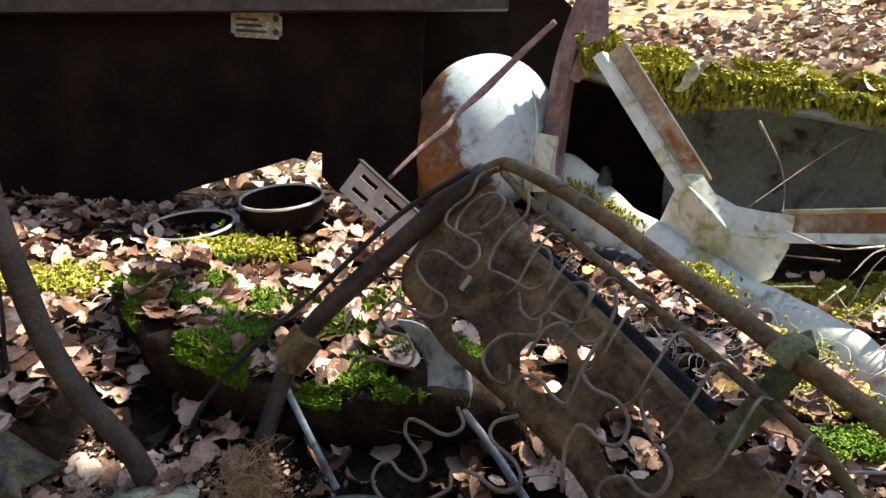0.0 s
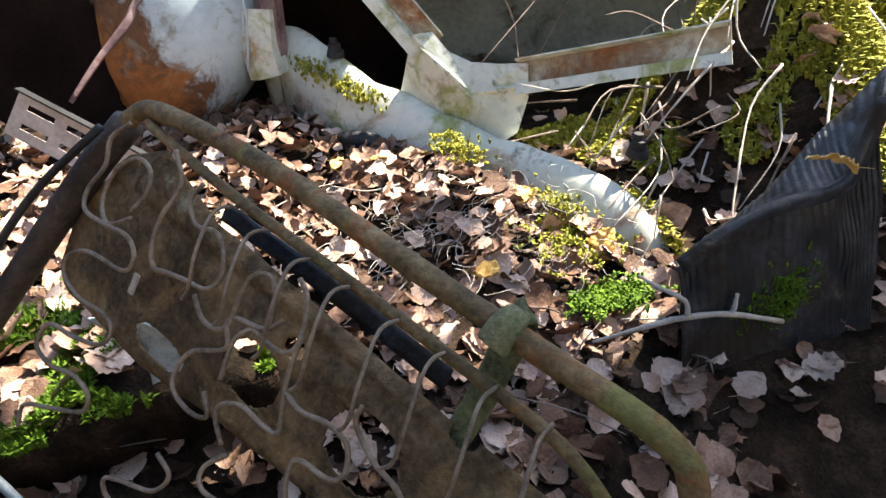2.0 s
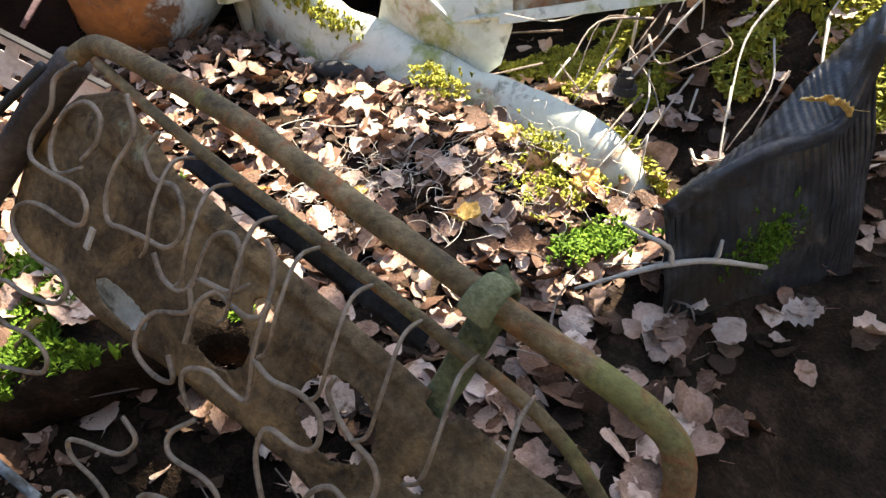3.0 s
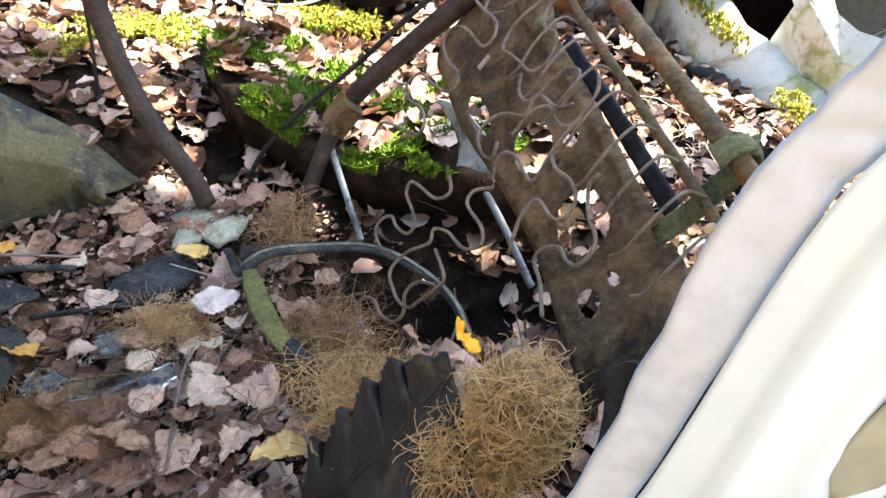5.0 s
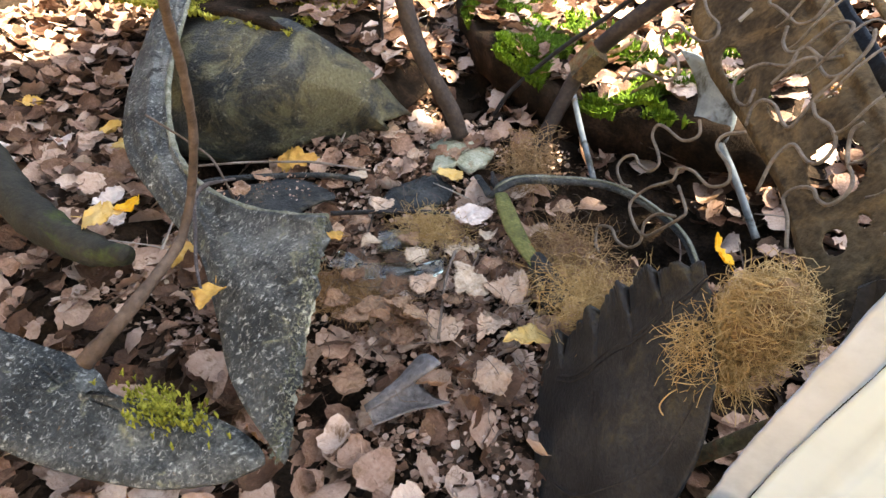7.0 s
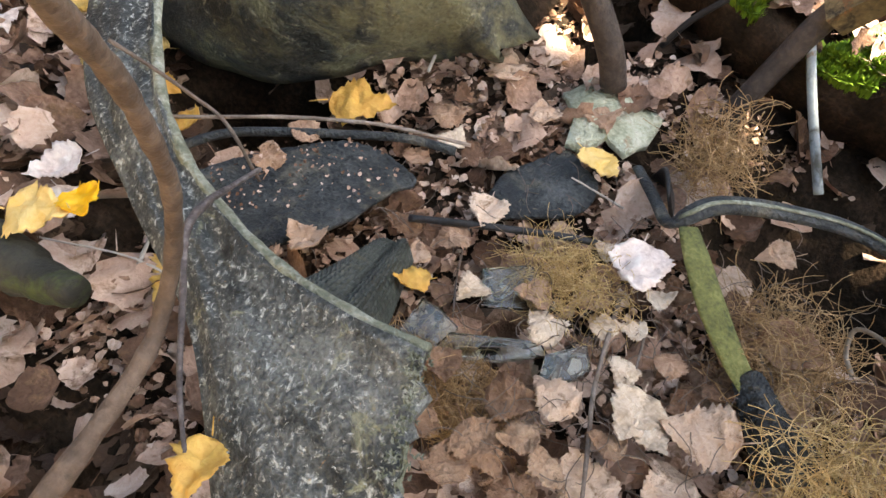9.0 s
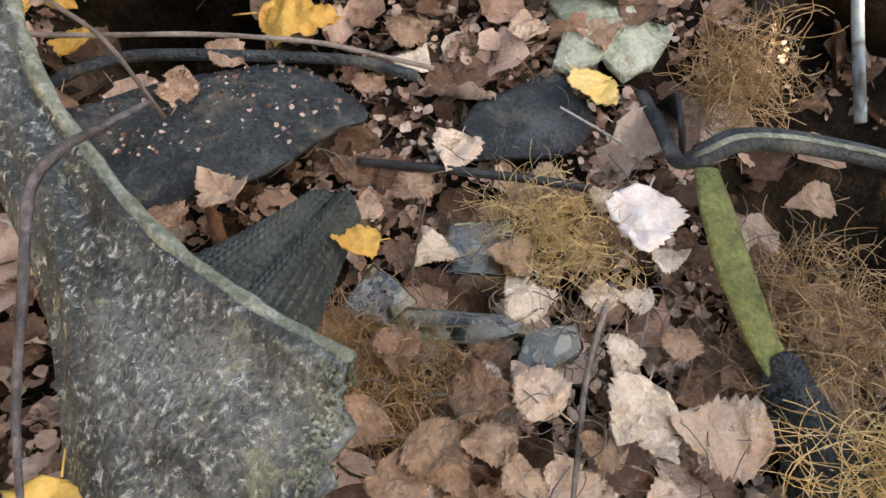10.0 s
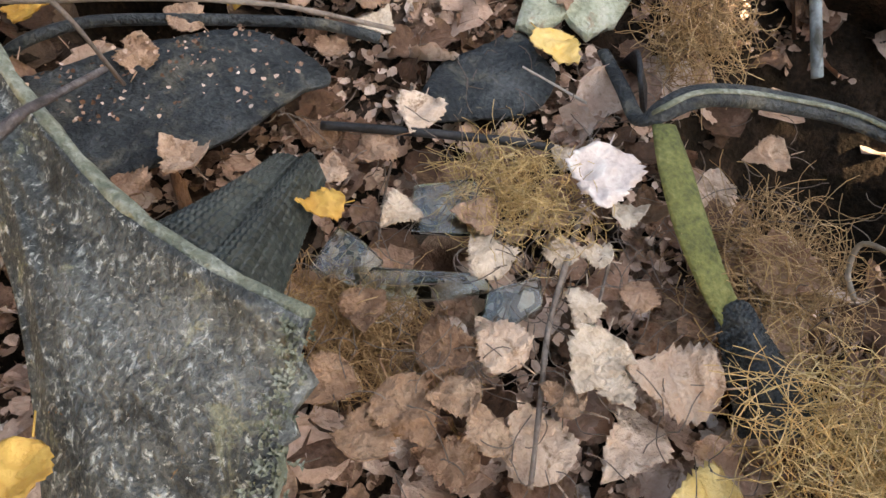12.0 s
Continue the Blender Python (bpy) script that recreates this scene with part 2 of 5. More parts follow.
M_BARK = material("smooth brown bark", ramp3((0.05, 0.033, 0.024), (0.10, 0.068, 0.05), (0.17, 0.12, 0.09)), 26, 0.75, 0.6, fine=160, patches=(((0.07, 0.09, 0.03), 12, 0.66, 0.95),))
M_BARKTWIG = material("dark purple brown twig bark", ramp3((0.03, 0.024, 0.024), (0.075, 0.06, 0.058), (0.17, 0.145, 0.14)), 60, 0.6, 0.6, fine=260)
M_BARKDARK = material("wet dark bark", ramp3((0.012, 0.012, 0.009), (0.025, 0.024, 0.018), (0.05, 0.048, 0.032)), 26, 0.75, 0.6, fine=160, patches=(((0.06, 0.08, 0.02), 12, 0.58, 0.95),))
M_ALU = material("dull perforated aluminium", ramp3((0.30, 0.27, 0.26), (0.42, 0.38, 0.37), (0.52, 0.49, 0.48)), 18, 0.55, 0.2, metal=0.3, fine=120, patches=(((0.14, 0.12, 0.08), 22, 0.62, 0.9),))
M_PURPLE = material("flaking maroon paint", ramp3((0.10, 0.055, 0.055), (0.19, 0.12, 0.12), (0.32, 0.22, 0.21)), 16, 0.6, 0.4, patches=((RUST, 18, 0.58, 0.9),))
M_TAG = material("tarnished data plate", ramp3((0.10, 0.085, 0.05), (0.2, 0.175, 0.11), (0.36, 0.33, 0.24)), 60, 0.5, 0.4, fine=260)
M_GREENTAB = material("green mossy strap", ramp3((0.05, 0.06, 0.024), (0.12, 0.128, 0.058), (0.22, 0.22, 0.12)), 26, 0.85, 0.7, fine=260)
M_STONE = material("pale lichen stone", ramp3((0.07, 0.068, 0.07), (0.15, 0.145, 0.15), (0.28, 0.275, 0.28)), 24, 0.8, 0.8, fine=160)
M_GLASS = bpy.data.materials.new("thick greenish glass")
M_GLASS.use_nodes = True
gb = M_GLASS.node_tree.nodes["Principled BSDF"]
gb.inputs["Base Color"].default_value = (0.78, 0.92, 0.87, 1)
gb.inputs["Transmission Weight"].default_value, gb.inputs["Roughness"].default_value, gb.inputs["IOR"].default_value = 1.0, 0.06, 1.48


# ---------------------------------------------------------------- shape helpers
def part(name, bm, mat, parent=None, label="", smooth=False):
    me = bpy.data.meshes.new(name)
    bmesh.ops.recalc_face_normals(bm, faces=bm.faces)
    bm.to_mesh(me)
    bm.free()
    me.materials.append(mat)
    if smooth:
        me.polygons.foreach_set("use_smooth", [True] * len(me.polygons))
    ob = new(name, me)
    ob.parent = parent
    return tagged(ob, label)


def raw(name, verts, faces, mat, smooth=False):
    me = bpy.data.meshes.new(name)
    me.from_pydata(verts, [], faces)
    me.materials.append(mat)
    if smooth:
        me.polygons.foreach_set("use_smooth", [True] * len(me.polygons))
    return new(name, me)


def glide(pts, n=6):
    """A smooth row of points through pts (Catmull-Rom); works for any number of columns."""
    p = np.array(pts, float)
    p = np.vstack((2 * p[0] - p[1], p, 2 * p[-1] - p[-2]))
    out = []
    for i in range(1, len(p) - 2):
        for k in range(n):
            t = k / n
            a, b, c, d = p[i - 1:i + 3]
            out.append(0.5 * (2 * b + (c - a) * t + (2 * a - 5 * b + 4 * c - d) * t * t + (3 * b - a - 3 * c + d) * t ** 3))
    out.append(p[-2])
    return np.array(out)


def sweep(bm, pts, radii, sides=8, flat=1.0, up=(0, 0, 1), wob=0.0):
    """A tube along pts. flat: thickness over width, with up as the thin direction."""
    pts = [Vector(q) for q in pts]
    n = len(pts)
    radii = np.interp(np.linspace(0, 1, n), np.linspace(0, 1, len(radii)), radii) if np.ndim(radii) else [radii] * n
    rows, side = [], None
    for i, q in enumerate(pts):
        d = (pts[min(i + 1, n - 1)] - pts[max(i - 1, 0)]).normalized()
        if flat == 1.0 and side is not None:
            side = (side - d * side.dot(d)).normalized()
        else:
            side = d.cross(Vector(up))
            side = side.normalized() if side.length > 1e-4 else d.orthogonal().normalized()
        w = side.cross(d).normalized()
        r = radii[i] * (1 + wob * math.sin(i * 1.7) * math.cos(i * 0.6))
        rows.append([bm.verts.new(q + (side * math.cos(a) + w * (math.sin(a) * flat)) * r) for a in [2 * math.pi * k / sides for k in range(sides)]])
    for a, b in zip(rows, rows[1:]):
        for k in range(sides):
            bm.faces.new((a[k], a[(k + 1) % sides], b[(k + 1) % sides], b[k]))
    bm.faces.new(rows[0][::-1])
    bm.faces.new(rows[-1])
    return bm


def ribbon(bm, pts, profile, up=(0, 0, 1), closed=False):
    """Carries a profile of (side, height) along pts; an open profile gives a folded sheet."""
    pts = [Vector(q) for q in pts]
    rows = []
    for i, q in enumerate(pts):
        d = (pts[min(i + 1, len(pts) - 1)] - pts[max(i - 1, 0)]).normalized()
        side = d.cross(Vector(up)).normalized()
        w = side.cross(d).normalized()
        rows.append([bm.verts.new(q + side * s + w * h) for s, h in profile])
    m = len(profile)
    for a, b in zip(rows, rows[1:]):
        for k in range(m if closed else m - 1):
            bm.faces.new((a[k], a[(k + 1) % m], b[(k + 1) % m], b[k]))
    if closed:
        bm.faces.new(rows[0][::-1])
        bm.faces.new(rows[-1])
    return bm


def solid(ob, thick, offset=-1.0):
    mod = ob.modifiers.new("thickness", "SOLIDIFY")
    mod.thickness, mod.offset = thick, offset
    return ob


def patch(bm, top, bottom, nu, nv, relief=None):
    """A sheet between two rows of points; relief(u, v) lifts it."""
    t, b = glide(top, 8), glide(bottom, 8)
    rows = []
    for i in range(nu + 1):
        u = i / nu
        p = np.array([np.interp(u * (len(t) - 1), range(len(t)), t[:, k]) for k in range(3)])
        q = np.array([np.interp(u * (len(b) - 1), range(len(b)), b[:, k]) for k in range(3)])
        row = []
        for j in range(nv + 1):
            v = j / nv
            w = p * (1 - v) + q * v
            if relief:
                w = w + np.array(relief(u, v))
            row.append(bm.verts.new(w))
        rows.append(row)
    for a, c in zip(rows, rows[1:]):
        for j in range(nv):
            bm.faces.new((a[j], a[j + 1], c[j + 1], c[j]))
    return bm


def slab(bm, outline, thick, up=(0, 0, 1)):
    """A flat plate over an outline of points, thickened along -up."""
    top = [bm.verts.new(q) for q in outline]
    low = [bm.verts.new(Vector(q) - Vector(up) * thick) for q in outline]
    bm.faces.new(top)
    bm.faces.new(low[::-1])
    n = len(top)
    for i in range(n):
        bm.faces.new((top[i], low[i], low[(i + 1) % n], top[(i + 1) % n]))
    return bm


def box(bm, lo, hi, m=None):
    r = bmesh.ops.create_cube(bm, size=1.0)
    c, s = (Vector(lo) + Vector(hi)) / 2, Vector(hi) - Vector(lo)
    bmesh.ops.transform(bm, matrix=(m or Matrix()) @ Matrix.Translation(c) @ Matrix.Diagonal((*s, 1)), verts=r["verts"])
    return bm


def wavy(x, y, s=1.0, seed=0.0):
    return noise.noise((x * s, y * s, seed))


# ---------------------------------------------------------------- ground
def bell(x, y, cx, cy, rx, ry=None):
    return np.exp(-((x - cx) / rx) ** 2 - ((y - cy) / (ry or rx)) ** 2)


def ground_z(x, y):
    """Height of the litter-covered ground inside and round the wreck."""
    z = 0.018 + 0.13 * (np.clip(y, -0.5, 1.7) - 0.4) - 0.05 * np.clip(x, -1.2, 0.9)
    z = z - 0.15 * bell(x, y, -0.07, 0.66, 0.15, 0.09) - 0.10 * bell(x, y, -0.40, 0.80, 0.035, 0.10)   # hollows under the cushion
    z = z - 0.08 * bell(x, y, 0.60, 0.42, 0.16) - 0.07 * bell(x, y, 0.10, 0.22, 0.16)
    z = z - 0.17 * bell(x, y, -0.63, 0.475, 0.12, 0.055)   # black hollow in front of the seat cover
    z = z + 0.36 * bell(x, y, 0.96, 1.0, 0.17, 0.22) + 0.05 * bell(x, y, -0.68, 0.26, 0.14)
    z = z + 0.06 * bell(x, y, -0.72, 0.85, 0.25, 0.2) + 0.035 * bell(x, y, 0.40, 1.12, 0.13, 0.2) + 0.04 * bell(x, y, 0.17, 1.45, 0.12, 0.15)
    z = z - 0.10 * bell(x, y, 0.72, 1.75, 0.32, 0.3)
    z = z - 0.018 * bell(x, y, -0.35, 0.45, 0.22, 0.2)
    z = z - 0.035 * bell(x, y, -0.255, 0.225, 0.05)
    r = np.hypot(x, y - 0.8)
    rise = np.clip(r - 2.0, 0, 6)
    return z + 0.42 * rise * np.clip(rise, 0, 1) + 0.10 * np.clip(rise, 0, 1) * np.sin(x * 1.7) * np.cos(y * 1.3)


def make_ground():
    rings = np.concatenate((np.linspace(0, 2.2, 75), np.linspace(2.3, 8, 30), np.geomspace(8.8, 900, 16)))
    seg = 168
    v, f = [], []
    for r in rings:
        for k in range(seg):
            a = 2 * math.pi * k / seg
            x, y = r * math.cos(a), 0.8 + r * math.sin(a)
            v.append((x, y, float(ground_z(x, y)) + 0.012 * wavy(x, y, 9) + 0.006 * wavy(x, y, 31, 4)))
    for i in range(len(rings) - 1):
        for k in range(seg):
            a, b = i * seg + k, i * seg + (k + 1) % seg
            f.append((a, b, b + seg, a + seg))
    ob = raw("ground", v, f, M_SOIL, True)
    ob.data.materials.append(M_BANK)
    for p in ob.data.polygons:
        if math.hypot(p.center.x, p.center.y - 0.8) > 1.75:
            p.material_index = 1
    tagged(ob, "dark forest soil covered with dry leaf litter", "ground", kind="structure")


make_ground()


# ---------------------------------------------------------------- leaves
def leaf_shape(seed, curl=0.25, points=9):
    """A toothed birch leaf, 1 long, on the xy plane, with a stalk; verts and faces."""
    g = np.random.default_rng(seed)
    s = np.linspace(0, 1, points)
    half = 0.43 * np.sin(np.pi * np.clip(s, 0, 1) ** 0.72) ** 0.8 * (1 + 0.14 * (np.arange(points) % 2)) * g.uniform(0.92, 1.08, points)
    half[0], half[-1] = 0.02, 0.0
    bend, twist, fold = g.uniform(-curl, curl), g.uniform(-curl, curl), g.uniform(-0.1, 0.4)
    v, f = [], []
    for i, t in enumerate(s):
        for side in (-1, 0, 1):
            w = half[i] * side * g.uniform(0.9, 1.1)
            z = bend * 3 * (t - 0.5) ** 2 + twist * w * (t - 0.5) * 2 + fold * abs(w) + curl * 1.6 * g.uniform(-0.1, 0.1) * abs(side)
            v.append((w, t - 0.5 + (0.04 if side else 0), z))
    for i in range(points - 1):
        a = 3 * i
        f += [(a, a + 1, a + 4, a + 3), (a + 1, a + 2, a + 5, a + 4)]
    n = len(v)
    v += [(-0.012, -0.5, 0), (0.012, -0.5, 0), (g.uniform(-.15, .15), -0.82, g.uniform(0, .15))]
    f.append((n, n + 1, n + 2))
    return np.array(v), f


SHAPES = [leaf_shape(i, 0.14 + 0.13 * (i % 4), 11 + 2 * (i % 2)) for i in range(20)]


def rot(yaw, tip, roll):
    return np.array((Matrix.Rotation(yaw, 3, "Z") @ Matrix.Rotation(tip, 3, "X") @ Matrix.Rotation(roll, 3, "Y")))


def scatter(name, mat, places, sizes, tilt, label, category="leaf litter"):
    v, f, n = [], [], 0
    for (x, y, z), s in zip(places, sizes):
        lv, lf = SHAPES[rng.integers(len(SHAPES))]
        m = rot(rng.uniform(0, 6.28), rng.normal(0, tilt), rng.normal(0, tilt))
        v.append(lv @ m.T * s * np.array([rng.uniform(.75, 1.05), 1, 1]) + (x, y, z))
        f += [tuple(i + n for i in q) for q in lf]
        n += len(lv)
    ob = raw(name, np.vstack(v).tolist(), f, mat, True)
    return tagged(ob, label, category, kind="stuff")


def litter(count, x0, x1, y0, y1, keep, lift, lo, hi):
    out = []
    while len(out) < count:
        x, y = rng.uniform(x0, x1), rng.uniform(y0, y1)
        if rng.random() < keep(x, y):
            out.append((x, y, float(ground_z(x, y)) + rng.uniform(0.0, lift)))
    return out, rng.uniform(lo, hi, count)


def near_keep(x, y):
    k = 1.0
    k *= 1 - 0.985 * min(1.0, 1.4 * bell(x, y, -0.07, 0.66, 0.16, 0.09))
    k *= 1 - 0.95 * bell(x, y, -0.40, 0.80, 0.035, 0.10)
    k *= 1 - 0.99 * min(1.0, 1.5 * bell(x, y, 0.64, 0.38, 0.33, 0.24))
    k *= 1 - 0.95 * bell(x, y, 0.13, 0.15, 0.13, 0.2)
    for cx, cy, rx, ry, much in ((-.50, .40, .06, .05, .9), (-.34, .535, .032, .04, .95), (-.385, .345, .03, .04, .95), (-.30, .40, .06, .035, .85), (-.31, .32, .06, .04, .7), (-.26, .50, .05, .04, .6), (-.31, .645, .04, .04, .8), (-.255, .225, .05, .05, .75)):
        k *= 1 - much * bell(x, y, cx, cy, rx, ry)
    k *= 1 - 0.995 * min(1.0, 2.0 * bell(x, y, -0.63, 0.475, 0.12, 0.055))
    k *= 1 - min(1.0, 2.0 * bell(x, y, -0.58, 1.42, 0.075, 0.06)) - min(1.0, 2.0 * bell(x, y, -0.388, 1.46, 0.075, 0.06))
    if x > 0.25 and y > 2.05 - 1.35 * (x - 0.05) and y > 0.9:
        k *= 0.03
    if x > 0.66 and y < 1.3:
        k *= 0.6
    return k


P, S = litter(7400, -1.45, 0.95, -0.15, 1.75, near_keep, 0.024, 0.022, 0.052)
scatter("leaf_litter", M_LEAF, P, S, 0.42, "loose dry brown and tan birch leaves covering the ground")
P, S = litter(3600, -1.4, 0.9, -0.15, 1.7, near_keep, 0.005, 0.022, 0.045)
scatter("leaf_litter_damp", M_LEAFDARK, P, S, 0.18, "dark brown leaves matted on the soil, gap shade painted in")
# bank and outside leaves use the copy with sunlight in its colour
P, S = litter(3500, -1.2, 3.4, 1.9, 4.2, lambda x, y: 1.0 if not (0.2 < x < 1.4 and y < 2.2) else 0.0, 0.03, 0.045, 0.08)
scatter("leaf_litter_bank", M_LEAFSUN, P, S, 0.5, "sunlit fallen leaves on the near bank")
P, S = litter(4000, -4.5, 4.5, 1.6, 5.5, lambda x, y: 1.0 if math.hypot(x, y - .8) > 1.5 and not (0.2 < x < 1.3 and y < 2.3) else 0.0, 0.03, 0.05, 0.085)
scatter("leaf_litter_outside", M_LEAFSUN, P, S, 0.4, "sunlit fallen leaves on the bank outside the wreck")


def crumpled_leaf(seed, rows=25, cols=8):
    """A birch leaf with a toothed margin, pressed side veins, crumpling and now and then a torn bite; 1 long."""
    g = np.random.default_rng(seed + 500)
    bend, fold, twist = g.uniform(-.35, .35), g.uniform(-.1, .35), g.uniform(-.4, .4)
    bite = (g.uniform(.3, .9), g.choice((-1, 1))) if g.random() < .45 else (9, 1)
    top = g.uniform(.24, .36)
    v, f = [], []
    for i in range(rows):
        t = i / (rows - 1)
        half = .43 * (np.sin(np.pi / 2 * min(1, t / top)) ** .6 if t < top else (1 - ((t - top) / (1 - top)) ** 1.35) ** .9)
        half = max(.004, half) * .9 * (1 + .17 * (i % 2) + g.uniform(-.07, .07) + .12 * noise.noise((t * 5, seed, 1)))
        for j in range(cols + 1):
            c = j / cols * 2 - 1
            e = half * (1 - .35 * math.exp(-((t - bite[0]) / .06) ** 2) * (c * bite[1] > 0))
            w = e * c
            z = bend * 2.2 * (t - .5) ** 2 + fold * abs(w) + twist * w * (t - .5) - .016 * math.cos(2 * math.pi * 6 * (t - .75 * abs(w))) * min(1, abs(w) * 8)
            z += .10 * noise.noise((w * 4, t * 4, seed * 3.7)) + .08 * noise.noise((w * 8, t * 8, seed)) + .10 * abs(c) ** 3 * noise.noise((c, t * 3, seed + 7))
            v.append((w, t - .5, z))
    for i in range(rows - 1):
        for j in range(cols):
            a = i * (cols + 1) + j
            f.append((a, a + 1, a + cols + 2, a + cols + 1))
    n = len(v)
    q = g.uniform(-.12, .12)
    v += [(-.012, -.5, 0), (.012, -.5, 0), (q + .008, -.76, .04), (q - .008, -.76, .04)]
    f.append((n, n + 1, n + 2, n + 3))
    return np.array(v), f


def single_leaf(x, y, z, size, yaw, mat, label, tip=0.0, roll=0.0, seed=3, wide=1.0, group="fallen leaves"):
    lv, lf = crumpled_leaf(seed)
    ob = raw("fallen_leaf", (lv * (size * wide, size, size)).tolist(), lf, mat, True)
    ob.matrix_world = pose(x, y, z, tip, roll, yaw)
    solid(ob, 0.0006)
    return tagged(ob, label, "leaf", group)


# ---------------------------------------------------------------- moss
def moss(name, mat, places, size, label, blades=6, spread=0.9, width=0.16):
    """Tufts of thin upright blades."""
    v, f = [], []
    for (x, y, z) in places:
        for _ in range(blades):
            a, s = rng.uniform(0, 6.28), size * rng.uniform(0.6, 1.4)
            lean = rng.uniform(0.1, spread)
            dx, dy = math.cos(a), math.sin(a)
            w = s * width
            n = len(v)
            tip = (x + dx * s * lean, y + dy * s * lean, z + s * (1.1 - 0.5 * lean))
            mid = (x + dx * s * lean * 0.4, y + dy * s * lean * 0.4, z + s * 0.55)
            v += [(x - dy * w * .6, y + dx * w * .6, z - size * .3), (x + dy * w * .6, y - dx * w * .6, z - size * .3),
                  (mid[0] + dy * w, mid[1] - dx * w, mid[2]), (mid[0] - dy * w, mid[1] + dx * w, mid[2]), tip]
            f += [(n, n + 1, n + 2, n + 3), (n + 3, n + 2, n + 4)]
    return tagged(raw(name, v, f, mat), label, "moss", kind="stuff")


# ---------------------------------------------------------------- seat back
SEAT_O, SEAT_A, SEAT_B, SEAT_C = Vector((.045, .72, .425)), Vector((.4621, -.8352, -.2981)), Vector((-.5866, -.0358, -.8091)), Vector((.6651, .5487, -.5065))


def on_seat(a, b, c=0.0):
    """A point by its distance along the top rail, down the back and behind the frame."""
    return SEAT_O + SEAT_A * a + SEAT_B * b + SEAT_C * c


def make_seat():
    seat = tagged(new("car_seat_frame"), "bare rusted car seat back frame with exposed springs, leaning over", "car seat")
    seat.location = on_seat(0, .5)
    inv = Matrix.Translation(-seat.location)

    def put(name, bm, mat, label="", smooth=True):
        bm.transform(inv)
        return part(name, bm, mat, seat, label, smooth)

    rail = glide([on_seat(*q) for q in ((-.016, .03, -.01), (-.004, .010, -.008), (.028, -.001, -.01), (.14, -.009, -.01), (.26, -.006, -.01), (.36, -.004, -.01), (.43, -.002, -.008), (.455, .012, -.004), (.466, .05, 0), (.475, .14, 0), (.48, .34, 0))])
    top_tube = put("top_tube", sweep(bmesh.new(), rail, 0.0073, 14, wob=.04), M_TUBE, "brown steel tube with rust and green algae")
    leg = glide([on_seat(*q) for q in ((-.012, .022, -.008), (-.032, .07, -.01), (-.06, .155, -.012), (-.09, .28, -.02), (-.088, .345, -.02), (-.062, .41, -.014), (-.018, .49, -.01))])
    side_tube = put("side_tube", sweep(bmesh.new(), leg, (0.0125, 0.0125, 0.012, 0.0115, 0.0105), 14), M_TUBEDARK)
    clamp = put("clamp", box(bmesh.new(), (-.016, -.022, -.012), (.02, .024, .014), Matrix.Translation(on_seat(-.086, .325, -.024)) @ Matrix((SEAT_A, SEAT_B, SEAT_C)).transposed().to_4x4()), M_TUBE, "square steel clamp", False)
    inner = glide([on_seat(*q) for q in ((.015, .012, -.012), (.07, .018, -.010), (.145, .022, -.010), (.26, .026, -.006), (.33, .028, -.006), (.40, .034, -.004), (.455, .06, 0))])
    put("inner_rail", sweep(bmesh.new(), inner, 0.004, 8), M_TUBE, "thin inner steel rail")

    # pressed plate with oval holes
    holes = ((.190, .123, .029, .023), (.292, .114, .030, .026), (.100, .158, .032, .012), (.343, .066, .010, .008), (.356, .139, .013, .010), (.352, .113, .007, .005), (.215, .088, .010, .008))
    bm = bmesh.new()
    na, nb = 150, 52
    grid = {}

    def spot(i, j):
        if (i, j) not in grid:
            a = -.045 + .47 * i / na
            hi = np.interp(a, (-.045, -.02, .02, .05, .10, .17, .25, .33, .42), (.10, .05, .028, .036, .052, .054, .059, .064, .066))
            lo = np.interp(a, (-.045, -.03, .08, .18, .27, .42), (.17, .186, .189, .174, .167, .182))
            b = hi + (lo - hi) * j / nb
            for ca, cb, ra, rb in holes:
                d = math.hypot((a - ca) / ra, (b - cb) / rb)
                if 1.0 <= d < 1.22:
                    a, b = ca + (a - ca) / d, cb + (b - cb) / d
            edge = min(1, j / 4, (nb - j) / 4)
            c = .0 + .008 * (1 - edge) + .003 * wavy(a, b, 30) + .004 * math.exp(-((b - .075) / .006) ** 2)
            grid[i, j] = bm.verts.new(on_seat(a, b, c)), a, b
        return grid[i, j]

    for i in range(na):
        for j in range(nb):
            q = [spot(*k) for k in ((i, j), (i + 1, j), (i + 1, j + 1), (i, j + 1))]
            a, b = sum(k[1] for k in q) / 4, sum(k[2] for k in q) / 4
            if not any(math.hypot((a - ca) / ra, (b - cb) / rb) < 0.97 for ca, cb, ra, rb in holes):
                bm.faces.new([k[0] for k in q])
    back_plate = solid(put("back_plate", bm, M_PLATE, "brown pressed steel plate with oval holes"), 0.0022)

    # sinuous springs, each by its bends along the rail and down the back
    def spring(bends, depth):
        pts = [on_seat(a, b, depth + .006 * wavy(a * 20, b * 20, 1, depth)) for a, b in bends]
        put("spring", sweep(bmesh.new(), glide(pts, 6), 0.0017, 7), M_WIRE)

    spring(((0.034, 0.011), (0.019, 0.029), (0.022, 0.049), (0.011, 0.073), (0.020, 0.086), (0.049, 0.083), (0.077, 0.079), (0.090, 0.088), (0.081, 0.104), (0.041, 0.110), (0.020, 0.125), (0.024, 0.140), (0.054, 0.143), (0.083, 0.138), (0.096, 0.144), (0.091, 0.158), (0.059, 0.171), (0.027, 0.180), (0.022, 0.201), (0.047, 0.204), (0.077, 0.192), (0.097, 0.196), (0.097, 0.211), (0.064, 0.230), (0.029, 0.252), (0.032, 0.270)), -0.040)
